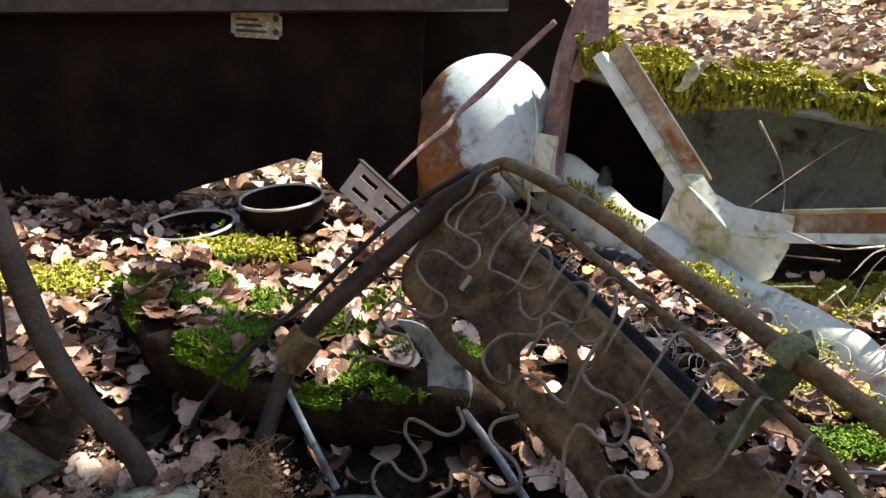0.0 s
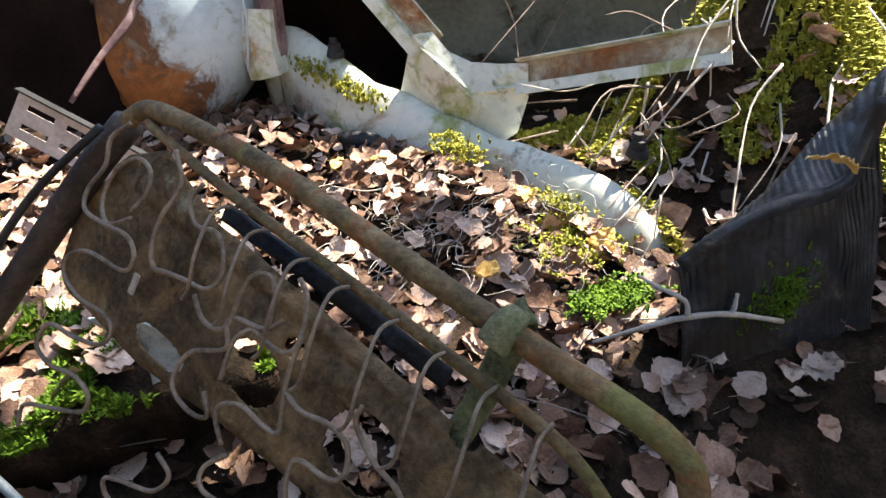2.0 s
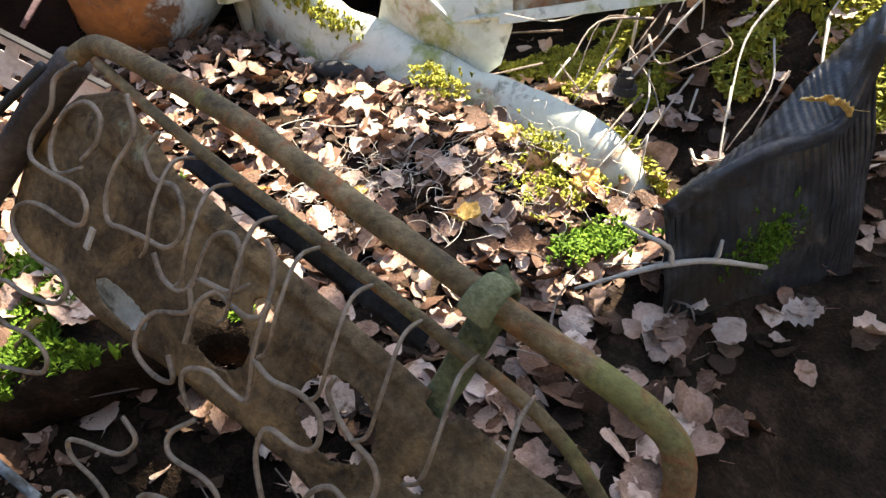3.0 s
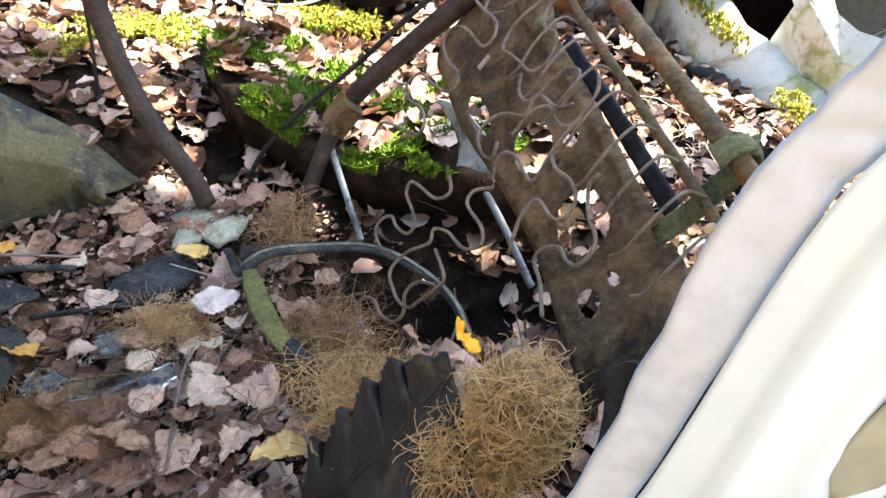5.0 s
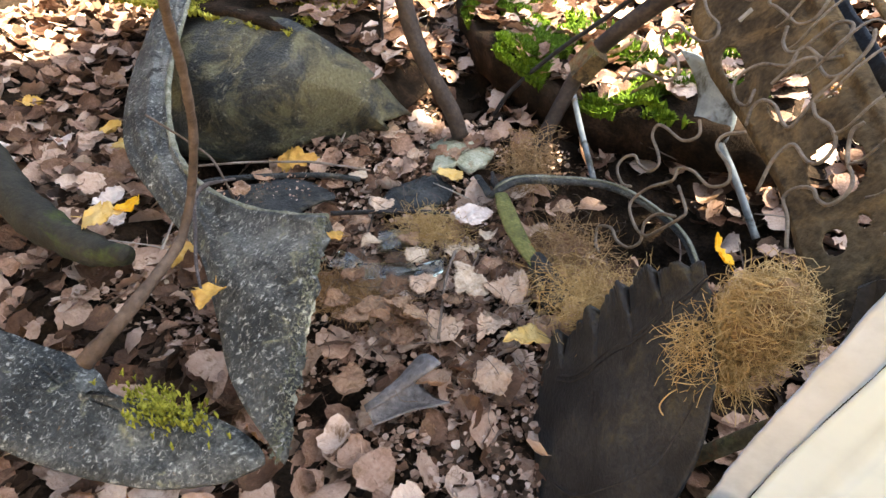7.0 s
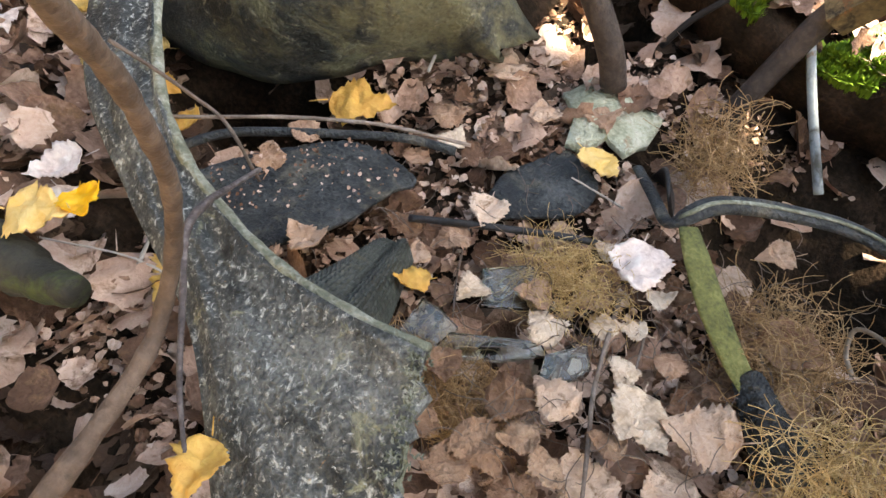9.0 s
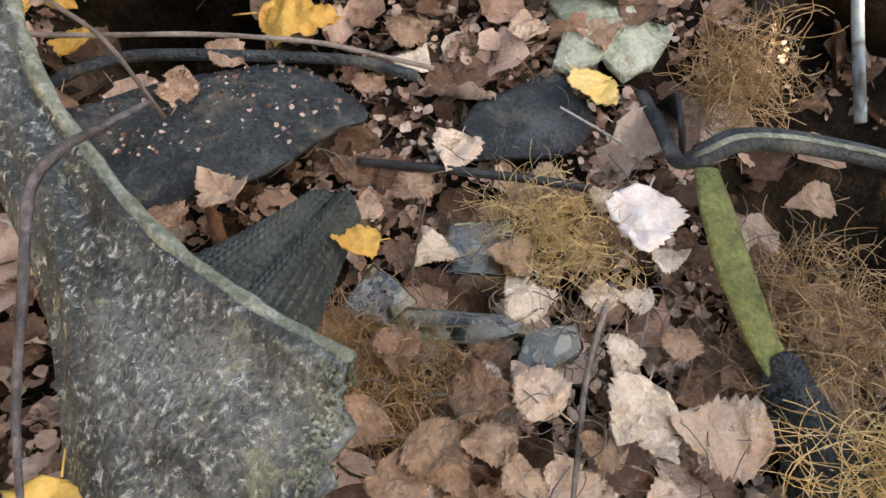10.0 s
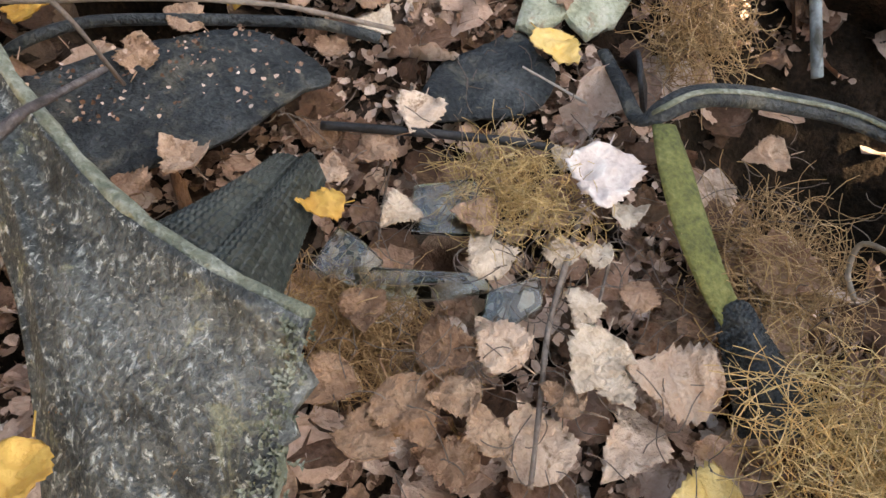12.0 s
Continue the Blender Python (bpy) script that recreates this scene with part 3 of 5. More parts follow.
    spring(((0.063, 0.071), (0.039, 0.087), (0.019, 0.078), (0.020, 0.053), (0.042, 0.033), (0.065, 0.033), (0.069, 0.049), (0.060, 0.067)), -0.030)
    spring(((0.081, 0.010), (0.095, 0.029), (0.090, 0.057), (0.092, 0.079), (0.101, 0.090), (0.115, 0.086), (0.133, 0.082), (0.153, 0.078), (0.162, 0.065), (0.155, 0.049), (0.141, 0.042), (0.121, 0.047), (0.108, 0.035), (0.113, 0.020)), -0.030)
    spring(((0.146, 0.086), (0.159, 0.096), (0.175, 0.095), (0.183, 0.086), (0.182, 0.070), (0.184, 0.052), (0.198, 0.043), (0.209, 0.051), (0.214, 0.072)), -0.030)
    spring(((0.195, 0.120), (0.193, 0.105), (0.193, 0.091), (0.202, 0.079), (0.214, 0.080), (0.230, 0.078), (0.239, 0.069), (0.237, 0.054), (0.230, 0.039), (0.221, 0.032)), -0.030)
    spring(((0.215, 0.157), (0.203, 0.144), (0.204, 0.133), (0.217, 0.126), (0.234, 0.127), (0.249, 0.124), (0.248, 0.114), (0.242, 0.090), (0.239, 0.061)), -0.030)
    spring(((0.169, 0.197), (0.186, 0.203), (0.178, 0.221), (0.149, 0.233), (0.135, 0.243), (0.141, 0.254), (0.166, 0.253), (0.185, 0.255), (0.184, 0.268), (0.162, 0.280), (0.144, 0.284), (0.135, 0.299), (0.144, 0.310), (0.171, 0.307), (0.183, 0.297)), -0.030)
    spring(((0.222, 0.159), (0.211, 0.177), (0.219, 0.188), (0.247, 0.185), (0.261, 0.192), (0.253, 0.209), (0.222, 0.221), (0.205, 0.236), (0.213, 0.247), (0.205, 0.271), (0.202, 0.293), (0.212, 0.303), (0.241, 0.301), (0.257, 0.293), (0.262, 0.278), (0.266, 0.250), (0.261, 0.240), (0.224, 0.243)), -0.030)
    spring(((0.234, 0.361), (0.217, 0.364), (0.202, 0.354), (0.216, 0.336), (0.236, 0.332), (0.255, 0.319), (0.258, 0.302), (0.244, 0.289), (0.244, 0.271), (0.261, 0.252)), -0.030)
    spring(((0.358, 0.164), (0.334, 0.153), (0.314, 0.150), (0.313, 0.137), (0.322, 0.126), (0.334, 0.126), (0.344, 0.120), (0.344, 0.106), (0.336, 0.097), (0.316, 0.094), (0.297, 0.082), (0.296, 0.071)), -0.030)
    spring(((0.293, 0.169), (0.278, 0.149), (0.271, 0.136), (0.273, 0.124), (0.294, 0.121), (0.302, 0.116), (0.303, 0.108), (0.296, 0.096), (0.280, 0.093), (0.261, 0.099), (0.243, 0.097)), -0.030)
    spring(((0.185, 0.136), (0.196, 0.148), (0.179, 0.156), (0.159, 0.152), (0.154, 0.138), (0.161, 0.121), (0.189, 0.101), (0.182, 0.087), (0.187, 0.080), (0.210, 0.074), (0.222, 0.061)), -0.030)
    for a in (.13, .165, .205, .24, .28, .315, .35, .385):      # short wire hooks round the plate's upper edge
        hook = glide([on_seat(a, .026, -.004), on_seat(a + .004, .03, -.03), on_seat(a + .012, .055, -.04), on_seat(a + .014, .082, -.036), on_seat(a + .006, .095, -.03)], 5)
        put("wire_hook", sweep(bmesh.new(), hook, 0.0013, 6), M_WIRE).parent = back_plate
    strip = patch(bmesh.new(), [on_seat(.06, .050, .05), on_seat(.18, .052, .055), on_seat(.30, .056, .055)], [on_seat(.06, .066, .05), on_seat(.18, .068, .055), on_seat(.30, .072, .055)], 30, 4, lambda u, v: (0, 0, .002 * wavy(u * 9, v)))
    solid(put("rubber_strip", strip, M_TRIM, "dirty black strip behind the plate"), .002)
    tab = [on_seat(.336, .085, .012), on_seat(.338, .05, .016), on_seat(.341, .012, .008), on_seat(.344, -.012, .002), on_seat(.345, -.017, -.012), on_seat(.344, -.008, -.022), on_seat(.343, .004, -.022)]
    green_tab = put("green_tab", sweep(bmesh.new(), glide(tab, 5), (.009, .010, .008, .010), 10, 0.3, up=tuple(SEAT_C)), M_GREENTAB, "mossy green strap hooked over the tube")
    cable = glide([on_seat(-.01, .03, -.03), on_seat(-.06, .12, -.035), on_seat(-.10, .26, -.04), on_seat(-.125, .36, -.05), on_seat(-.13, .45, -.06), on_seat(-.12, .50, -.06)], 5)
    cable_part = put("cable", sweep(bmesh.new(), cable, 0.0035, 6), M_BLACK, "thin black cable hanging along the tube")
    white_tab = put("white_tab", box(bmesh.new(), (-.0025, -.008, -.001), (.0025, .008, .001), Matrix.Translation(on_seat(.075, .118, -.02)) @ Matrix((SEAT_A, SEAT_B, SEAT_C)).transposed().to_4x4()), M_TWIGPALE, "small white tab", False)
    clamp.parent, cable_part.parent, green_tab.parent, white_tab.parent = side_tube, side_tube, top_tube, back_plate


make_seat()


# ---------------------------------------------------------------- white door pillar beside the camera
def make_door():
    door = tagged(new("car_door"), "open white car door shell with chipped paint and rust", "car door")
    edge = [(.075, .235, -.06), (.090, .222, .06), (.103, .201, .177), (.121, .172, .30), (.1385, .167, .405), (.153, .164, .442), (.172, .155, .49), (.20, .14, .56)]
    e = np.array(edge)

    def off(dx, dy, dz=0.0):
        return (e + (dx, dy, dz)).tolist()

    seam = np.array((.12, .116, .106, .078, .067, .068, .07, .07))      # how far the smooth skin reaches from the edge

    def at_seam(extra, dy):
        return (e + np.stack((seam + extra, np.full(8, dy), np.zeros(8)), 1)).tolist()

    flange = solid(part("flange", patch(bmesh.new(), off(0, 0), off(.020, .0), 90, 8, lambda u, v: (.0016 * wavy(u * 40, 1) * (1 - v), .002 * wavy(u * 30, v), 0)), M_DOOREDGE, door, "chalky flange with rust specks", True), 0.003)
    skin = solid(part("skin", patch(bmesh.new(), off(.020, -.004), at_seam(0, -.012), 70, 28, lambda u, v: (0, -.005 * math.sin(math.pi * v) - .0035 * math.exp(-((v - .30) / .05) ** 2) - .002 * math.exp(-((v - .62) / .05) ** 2), 0)), M_DOOR, door, "smooth white painted sheet with pressed beads", True), 0.003)
    solid(part("fold", patch(bmesh.new(), at_seam(0, -.012), at_seam(.010, .022), 60, 6), M_OLIVE, door, "algae filmed return fold", True), 0.003)
    solid(part("inner_panel", patch(bmesh.new(), at_seam(.010, .022), off(.34, .01), 50, 30, lambda u, v: (0, -.016 * math.exp(-((v - .22 - .1 * u) / .05) ** 2) + .006 * math.sin(v * 14), 0)), M_WHITE, door, "recessed off-white inner panel", True), 0.003)
    slot = glide([(.187, .152, .330), (.191, .150, .350), (.197, .148, .372), (.206, .145, .400), (.222, .140, .440), (.245, .134, .49)], 6)
    part("pressed_slot", sweep(bmesh.new(), slot, (.001, .0068, .0092, .0104, .011, .0112, .0114, .0115, .0116, .0118, .012), 14, .16, up=(0, 1, 0)), M_OLIVE, skin, "olive stained pressed slot", True)
    for x, y, z, size in ((.137, .1675, .401, .0018), (.141, .1668, .407, .0013), (.149, .166, .415, .0016), (.156, .165, .424, .002)):
        bm = bmesh.new()
        bmesh.ops.create_icosphere(bm, subdivisions=2, radius=size)
        for q in bm.verts:
            q.co = Vector((q.co.x, q.co.y * .35, q.co.z)) * (1 + .3 * wavy(q.co.x * 400, q.co.z * 400, 1, x * 90))
        bm.transform(Matrix.Translation((x, y, z)))
        part("rust_blister", bm, M_RUSTY, flange, "flaking rust blister", True)


make_door()


# ---------------------------------------------------------------- rear of the cabin
def make_walls():
    bm = bmesh.new()
    y = 1.65
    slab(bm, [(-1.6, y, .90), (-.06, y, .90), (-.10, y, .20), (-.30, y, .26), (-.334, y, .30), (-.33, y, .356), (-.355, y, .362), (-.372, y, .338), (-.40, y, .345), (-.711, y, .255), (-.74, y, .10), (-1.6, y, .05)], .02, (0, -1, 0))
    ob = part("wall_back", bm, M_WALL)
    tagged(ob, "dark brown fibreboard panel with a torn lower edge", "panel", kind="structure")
    # left side and ceiling, out of view, added to keep the rear panel shaded
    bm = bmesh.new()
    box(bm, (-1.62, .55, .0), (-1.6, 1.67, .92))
    tagged(part("wall_left", bm, M_WALL), "added unseen cabin side keeping the rear dark", "panel", kind="structure")
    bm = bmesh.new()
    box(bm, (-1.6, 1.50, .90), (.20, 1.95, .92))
    tagged(part("ceiling", bm, M_WALL), "added unseen roof panel shading the rear panel", "ceiling", kind="structure")
    # unseen roof and side walls, added to block skylight over the near floor
    tagged(part("roof", box(bmesh.new(), (-1.42, -.72, .86), (.02, .30, .88)), M_WALL), "added unseen roof panel darkening the front of the cabin", "ceiling", kind="structure")
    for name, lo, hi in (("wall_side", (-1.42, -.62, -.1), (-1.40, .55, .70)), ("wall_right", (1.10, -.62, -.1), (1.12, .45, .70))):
        tagged(part(name, box(bmesh.new(), lo, hi), M_WALL), "added unseen side wall cutting sidelight on the near floor", "panel", kind="structure")
    bm = bmesh.new()
    box(bm, (-1.5, 1.60, .685), (.12, 1.648, .715))
    tagged(part("trim", bm, M_TUBEDARK), "brown rail along the top of the rear panel", "rail", kind="structure")


make_walls()


def make_plate():
    plate = tagged(new("data_plate"), "tarnished metal data plate on the dark rear panel", "plate")
    plate.matrix_world = pose(-.468, 1.644, .658, 90, 4, 0)
    bm = bmesh.new()
    box(bm, (-.06, -.03, 0), (.06, .03, .003))
    bmesh.ops.bevel(bm, geom=[e for e in bm.edges if abs(e.verts[0].co.z - e.verts[1].co.z) > .001], offset=.008, segments=3, affect="EDGES")
    body = part("plate_body", bm, M_TAG, plate)
    for k in range(3):
        part("raised_bar", box(bmesh.new(), (-.048, -.018 + .013 * k, .003), (.024 - .01 * k, -.012 + .013 * k, .0045)), M_BLACK, body)
    for x, yy in ((.045, .016), (.045, -.014)):
        bm = bmesh.new()
        bmesh.ops.create_cone(bm, segments=12, radius1=.008, radius2=.007, depth=.003, cap_ends=True, matrix=Matrix.Translation((x, yy, .0045)))
        part("rivet", bm, M_BLACK, body)


make_plate()


def make_ring(x, y, z, rx, ry, tip, roll):
    ring = tagged(new("speaker_ring"), "black open ring with a thin grey rim lying in the moss", "ring", "black rings")
    ring.matrix_world = pose(x, y, z, tip, roll, 0)
    circle = [(rx * math.cos(a), ry * math.sin(a)) for a in np.linspace(0, 2 * math.pi, 40, endpoint=False)]
    bm = bmesh.new()
    tops = [bm.verts.new((u, v, 0)) for u, v in circle]
    lows = [bm.verts.new((u * .93, v * .93, -.05)) for u, v in circle]
    for i in range(40):
        bm.faces.new((tops[i], tops[(i + 1) % 40], lows[(i + 1) % 40], lows[i]))
    bm.faces.new(lows[::-1])
    solid(part("cup", bm, M_WALL, ring), .003)
    bm = bmesh.new()
    pts = [(u, v, .001) for u, v in circle] + [(circle[0][0], circle[0][1], .001)]
    sweep(bm, pts, .0035, 6)
    part("rim", bm, M_ALU, ring, "dull grey rim")


make_ring(-.580, 1.42, .222, .095, .075, 14, -3)
make_ring(-.388, 1.46, .276, .092, .075, 14, -3)


def make_arch():
    bm = bmesh.new()
    bmesh.ops.create_uvsphere(bm, u_segments=120, v_segments=80, radius=1)
    for v in bm.verts:
        x, y, z = v.co
        v.co = (x * .178 * (1 + .10 * z), y * .17, z * .225)
        v.co.x += .004 * wavy(x * 3, z * 3)
    bm.transform(pose(.062, 1.735, .375, 0, 24, 0))
    arch = tagged(new("wheel_arch"), "bulging pale blue wheel arch with brown rust and left-side shade painted in", "wheel arch")
    part("dome", bm, M_ARCH, arch, "", True)
    lip = sweep(bmesh.new(), glide([(.175, 1.60, .52), (.190, 1.585, .44), (.180, 1.575, .36), (.165, 1.575, .29)], 6), .004, 8, .5)
    part("seam_lip", lip, M_ARCH, arch, "raised weld seam", True)
    bm = bmesh.new()
    strip = glide([(.212, 1.5, .647), (.15, 1.52, .59), (.064, 1.53, .507), (.0, 1.53, .452), (-.022, 1.52, .424), (-.09, 1.5, .37), (-.15, 1.47, .315)], 5)
    sweep(bm, strip, (.006, .0075, .009, .006, .008, .006, .004), 6, .25, up=(0, 1, 0))
    tagged(part("metal_strip", bm, M_PURPLE, smooth=True), "thin bent metal strip hanging across the wheel arch", "metal strip")


make_arch()


def make_bracket():
    br = tagged(new("perforated_bracket"), "dull aluminium bracket with long slots lying on the moss", "bracket")
    x, yv = Vector((.66, -.30, -.55)).normalized(), Vector((.42, -.05, .42))
    n = x.cross(yv).normalized()
    yv = n.cross(x).normalized()
    br.matrix_world = Matrix.Translation((-.250, 1.405, .300)) @ Matrix((x, yv, n)).transposed().to_4x4()
    bm = bmesh.new()
    us, vs = (0, .02, .065, .085, .135, .155, .22), (0, .018, .028, .052, .062, .080)
    vert = [[bm.verts.new((a, b, 0)) for b in vs] for a in us]
    for i in range(6):
        for k in range(5):
            if not (k in (1, 3) and i in (1, 3)):
                bm.faces.new((vert[i][k], vert[i + 1][k], vert[i + 1][k + 1], vert[i][k + 1]))
    solid(part("slotted_plate", bm, M_ALU, br), .002)
    part("flange", box(bmesh.new(), (0, .080, -.002), (.22, .083, .02)), M_BLACK, br, "dark upturned flange")


make_bracket()


# ---------------------------------------------------------------- rear brace
def make_brace():
    brace = tagged(new("rear_brace"), "white pressed steel brace with rusty channels and a gusset plate", "body brace")
    face = Vector((-.62, -.66, .30)).normalized()

    def channel(name, a, b, w, flip):
        a, b = Vector(a), Vector(b)
        d = (b - a).normalized()
        s = d.cross(face).normalized() * flip
        arm = new(name)
        arm.parent = brace

        def strip(nm, s0, s1, h0, h1, mat):
            bm = bmesh.new()
            rows = []
            for k in range(13):
                q = a.lerp(b, k / 12)
                rows.append((q + s * s0 + face * h0, q + s * s1 + face * h1))
            vs = [[bm.verts.new(p) for p in r] for r in rows]
            for p, q in zip(vs, vs[1:]):
                bm.faces.new((p[0], p[1], q[1], q[0]))
            solid(part(nm, bm, mat, brace), .0025)

        strip("rusty_web", -w, w * .25, -.012, -.012, M_RUSTY)
        strip("upper_lip", -w * 1.15, -w, .006, -.012, M_WHITE)
        strip("bright_flange", w * .25, w * .35, -.012, .010, M_WHITE)
        strip("lower_flange", w * .35, w * .95, .010, .012, M_WHITE)
        bpy.data.objects.remove(arm)

    channel("arm", (.475, 1.335, .312), (.318, 1.46, .585), .034, -1)
    channel("arm", (.588, 1.205, .254), (.80, .93, .308), .030, 1)
    c = Vector((.512, 1.245, .232))
    out = [(.425, 1.383, .225), (.440, 1.358, .290), (.452, 1.340, .338), (.485, 1.325, .338), (.500, 1.295, .305), (.530, 1.262, .285), (.565, 1.225, .281), (.604, 1.190, .280), (.599, 1.188, .222), (.575, 1.19, .165), (.545, 1.215, .140), (.50, 1.28, .16), (.44, 1.37, .20)]
    bm = bmesh.new()
    mid = bm.verts.new(c + face * .004)
    ring = [bm.verts.new(p) for p in out]
    for i in range(len(ring)):
        bm.faces.new((mid, ring[i], ring[(i + 1) % len(ring)]))
    bmesh.ops.subdivide_edges(bm, edges=bm.edges[:], cuts=2, use_grid_fill=True)
    gusset = solid(part("gusset", bm, M_WHITE, brace, "white gusset plate with a rusty upper edge"), .004)
    for a, b in (((.460, 1.325, .315), (.517, 1.243, .236)), ((.517, 1.243, .236), (.590, 1.192, .243))):
        bm = bmesh.new()
        sweep(bm, [Vector(a).lerp(Vector(b), k / 8) + face * .005 for k in range(9)], (.002, .006, .006, .002), 8)
        part("pressed_bead", bm, M_WHITE, gusset, smooth=True)


make_brace()


def make_sill():
    path = glide([(.235, 1.72, .335), (.285, 1.63, .345), (.36, 1.43, .265), (.44, 1.33, .215), (.52, 1.20, .165), (.575, 1.07, .148), (.605, .95, .132), (.625, .89, .095), (.64, .84, .03)], 8)
    prof = [(-.03, -.14), (-.035, -.05), (-.025, -.008), (-.008, .004), (.008, -.004), (.018, -.012), (.03, -.03), (.045, -.06), (.05, -.16)]
    bm = ribbon(bmesh.new(), path, prof)
    for v in bm.verts:
        v.co += Vector((0, 0, .006)) * wavy(v.co.x * 2, v.co.y * 2, 9)
    sill = tagged(part("sill", bm, M_WHITE, smooth=True), "off-white body sill stained green, half buried in leaves", "sill")
    solid(sill, .003)
    for x, y, z in ((.335, 1.50, .30), (.66, .955, .165)):
        bm = bmesh.new()
        for r, h0, h1 in ((.018, 0, .012), (.013, .012, .026), (.008, .026, .036)):
            bmesh.ops.create_cone(bm, segments=14, radius1=r, radius2=r * .9, depth=h1 - h0, cap_ends=True, matrix=pose(x, y, z + (h0 + h1) / 2, 10, 8, 0))
        tagged(part("rubber_plug", bm, M_BLACK, smooth=False), "black rubber bump stop on the white sill", "rubber plug", "bump stops")


make_sill()


def make_post():
    post = tagged(new("body_post"), "dented pale post with flaking maroon paint", "post")
    bm = ribbon(bmesh.new(), glide([(.225, 1.62, .30), (.235, 1.615, .40), (.243, 1.61, .50), (.262, 1.60, .60), (.30, 1.58, .72)], 6), [(-.03, .0), (-.012, -.022), (.012, -.02), (.022, 0)], up=(0, 1, 0))
    solid(part("post_sheet", bm, M_PURPLE, post, "maroon and grey flaking sheet"), .003)
    bm = ribbon(bmesh.new(), glide([(.215, 1.60, .27), (.212, 1.60, .33), (.225, 1.605, .40)], 6), [(-.035, .01), (-.01, -.02), (.03, -.015), (.045, .01)], up=(0, 1, 0))
    solid(part("foot", bm, M_WHITE, post, "pale green painted foot"), .003)
    bm = slab(bmesh.new(), [(.255, 1.55, .53), (.275, 1.55, .52), (.335, 1.53, .58), (.33, 1.53, .70), (.30, 1.54, .72), (.285, 1.55, .62)], .004, (0, -1, 0))
    part("torn_corner", bm, M_PURPLE, post, "torn maroon sheet corner")


make_post()


# ---------------------------------------------------------------- mossy lid behind the brace
def lid_z(x, y):
    return .535 - .17 * np.clip(x - .35, -.2, 1.4) + .10 * (y - 1.5) + .015 * np.sin(x * 9) + .03 * np.sin(y * 5)


def lid_front(x):
    return np.interp(x, (.25, .35, .68, .97, 1.25, 1.6), (1.56, 1.54, 1.50, 1.20, .98, .8))


def make_lid():
    body = tagged(new("car_wreck"), "rusting rear body of a wrecked car overgrown with moss", "car wreck")
    bm = bmesh.new()
    nu, nv = 46, 20
    rows = []
    for i in range(nu + 1):
        x = .28 + 1.5 * i / nu
        y0 = float(lid_front(x))
        rows.append([bm.verts.new((x, y0 + 1.1 * j / nv, float(lid_z(x, y0 + 1.1 * j / nv)) - .012 - (.02 if j == 0 else 0) + .008 * wavy(x * 4, j))) for j in range(nv + 1)])
    for a, b in zip(rows, rows[1:]):
        for j in range(nv):
            bm.faces.new((a[j], b[j], b[j + 1], a[j + 1]))
    lid = part("body_lid", bm, M_GREY, body, "sagging sheet metal lid", True)
    solid(lid, .02)
    pts = []
    while len(pts) < 8000:
        x, d = rng.uniform(.28, 1.5), abs(rng.normal(0, .14))
        y = float(lid_front(x)) + d - .015
        if wavy(x, y, 9, 3) > -.18 + d * .5:
            pts.append((x, y, float(lid_z(x, y)) + .05 * (wavy(x, y, 13, 8) + .35) - (rng.uniform(0, .06) if d < .03 else 0)))
    for x in rng.uniform(.28, 1.5, 1900):
        y = float(lid_front(x)) + rng.uniform(-.025, .03)
        drop = .075 * (.55 + wavy(x, 0, 11, 5)) * rng.uniform(0, 1)
        pts.append((x, y, float(lid_z(x, y)) + .01 - drop))
    moss("lid_moss", M_MOSSY, pts, .017, "thick yellow-green moss hanging over the lid", 10, 1.6, .13)
    pts = [(x, float(lid_front(x)) + d, 0) for x, d in zip(rng.uniform(.35, 1.75, 900), rng.uniform(.04, 1.0, 900))]
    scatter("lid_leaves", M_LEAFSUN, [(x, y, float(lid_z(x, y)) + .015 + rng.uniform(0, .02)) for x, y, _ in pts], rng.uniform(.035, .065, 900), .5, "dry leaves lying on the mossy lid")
    bm = patch(bmesh.new(), [(.60, 1.95, .56), (.85, 1.86, .51), (1.05, 1.62, .43), (1.25, 1.36, .34)], [(.62, 1.98, .16), (.87, 1.88, .13), (1.06, 1.64, .10), (1.27, 1.38, .07)], 30, 12, lambda u, v: (0, .012 * math.sin(u * 16) * math.exp(-((v - .3) / .15) ** 2), 0))
    solid(part("boot_panel", bm, M_GREY, body, "dull green-grey inner panel", True), .004)
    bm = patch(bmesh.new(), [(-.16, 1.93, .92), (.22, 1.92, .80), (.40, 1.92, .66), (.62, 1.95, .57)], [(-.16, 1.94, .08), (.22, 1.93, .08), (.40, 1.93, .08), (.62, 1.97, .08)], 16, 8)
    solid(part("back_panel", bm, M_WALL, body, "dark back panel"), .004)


make_lid()


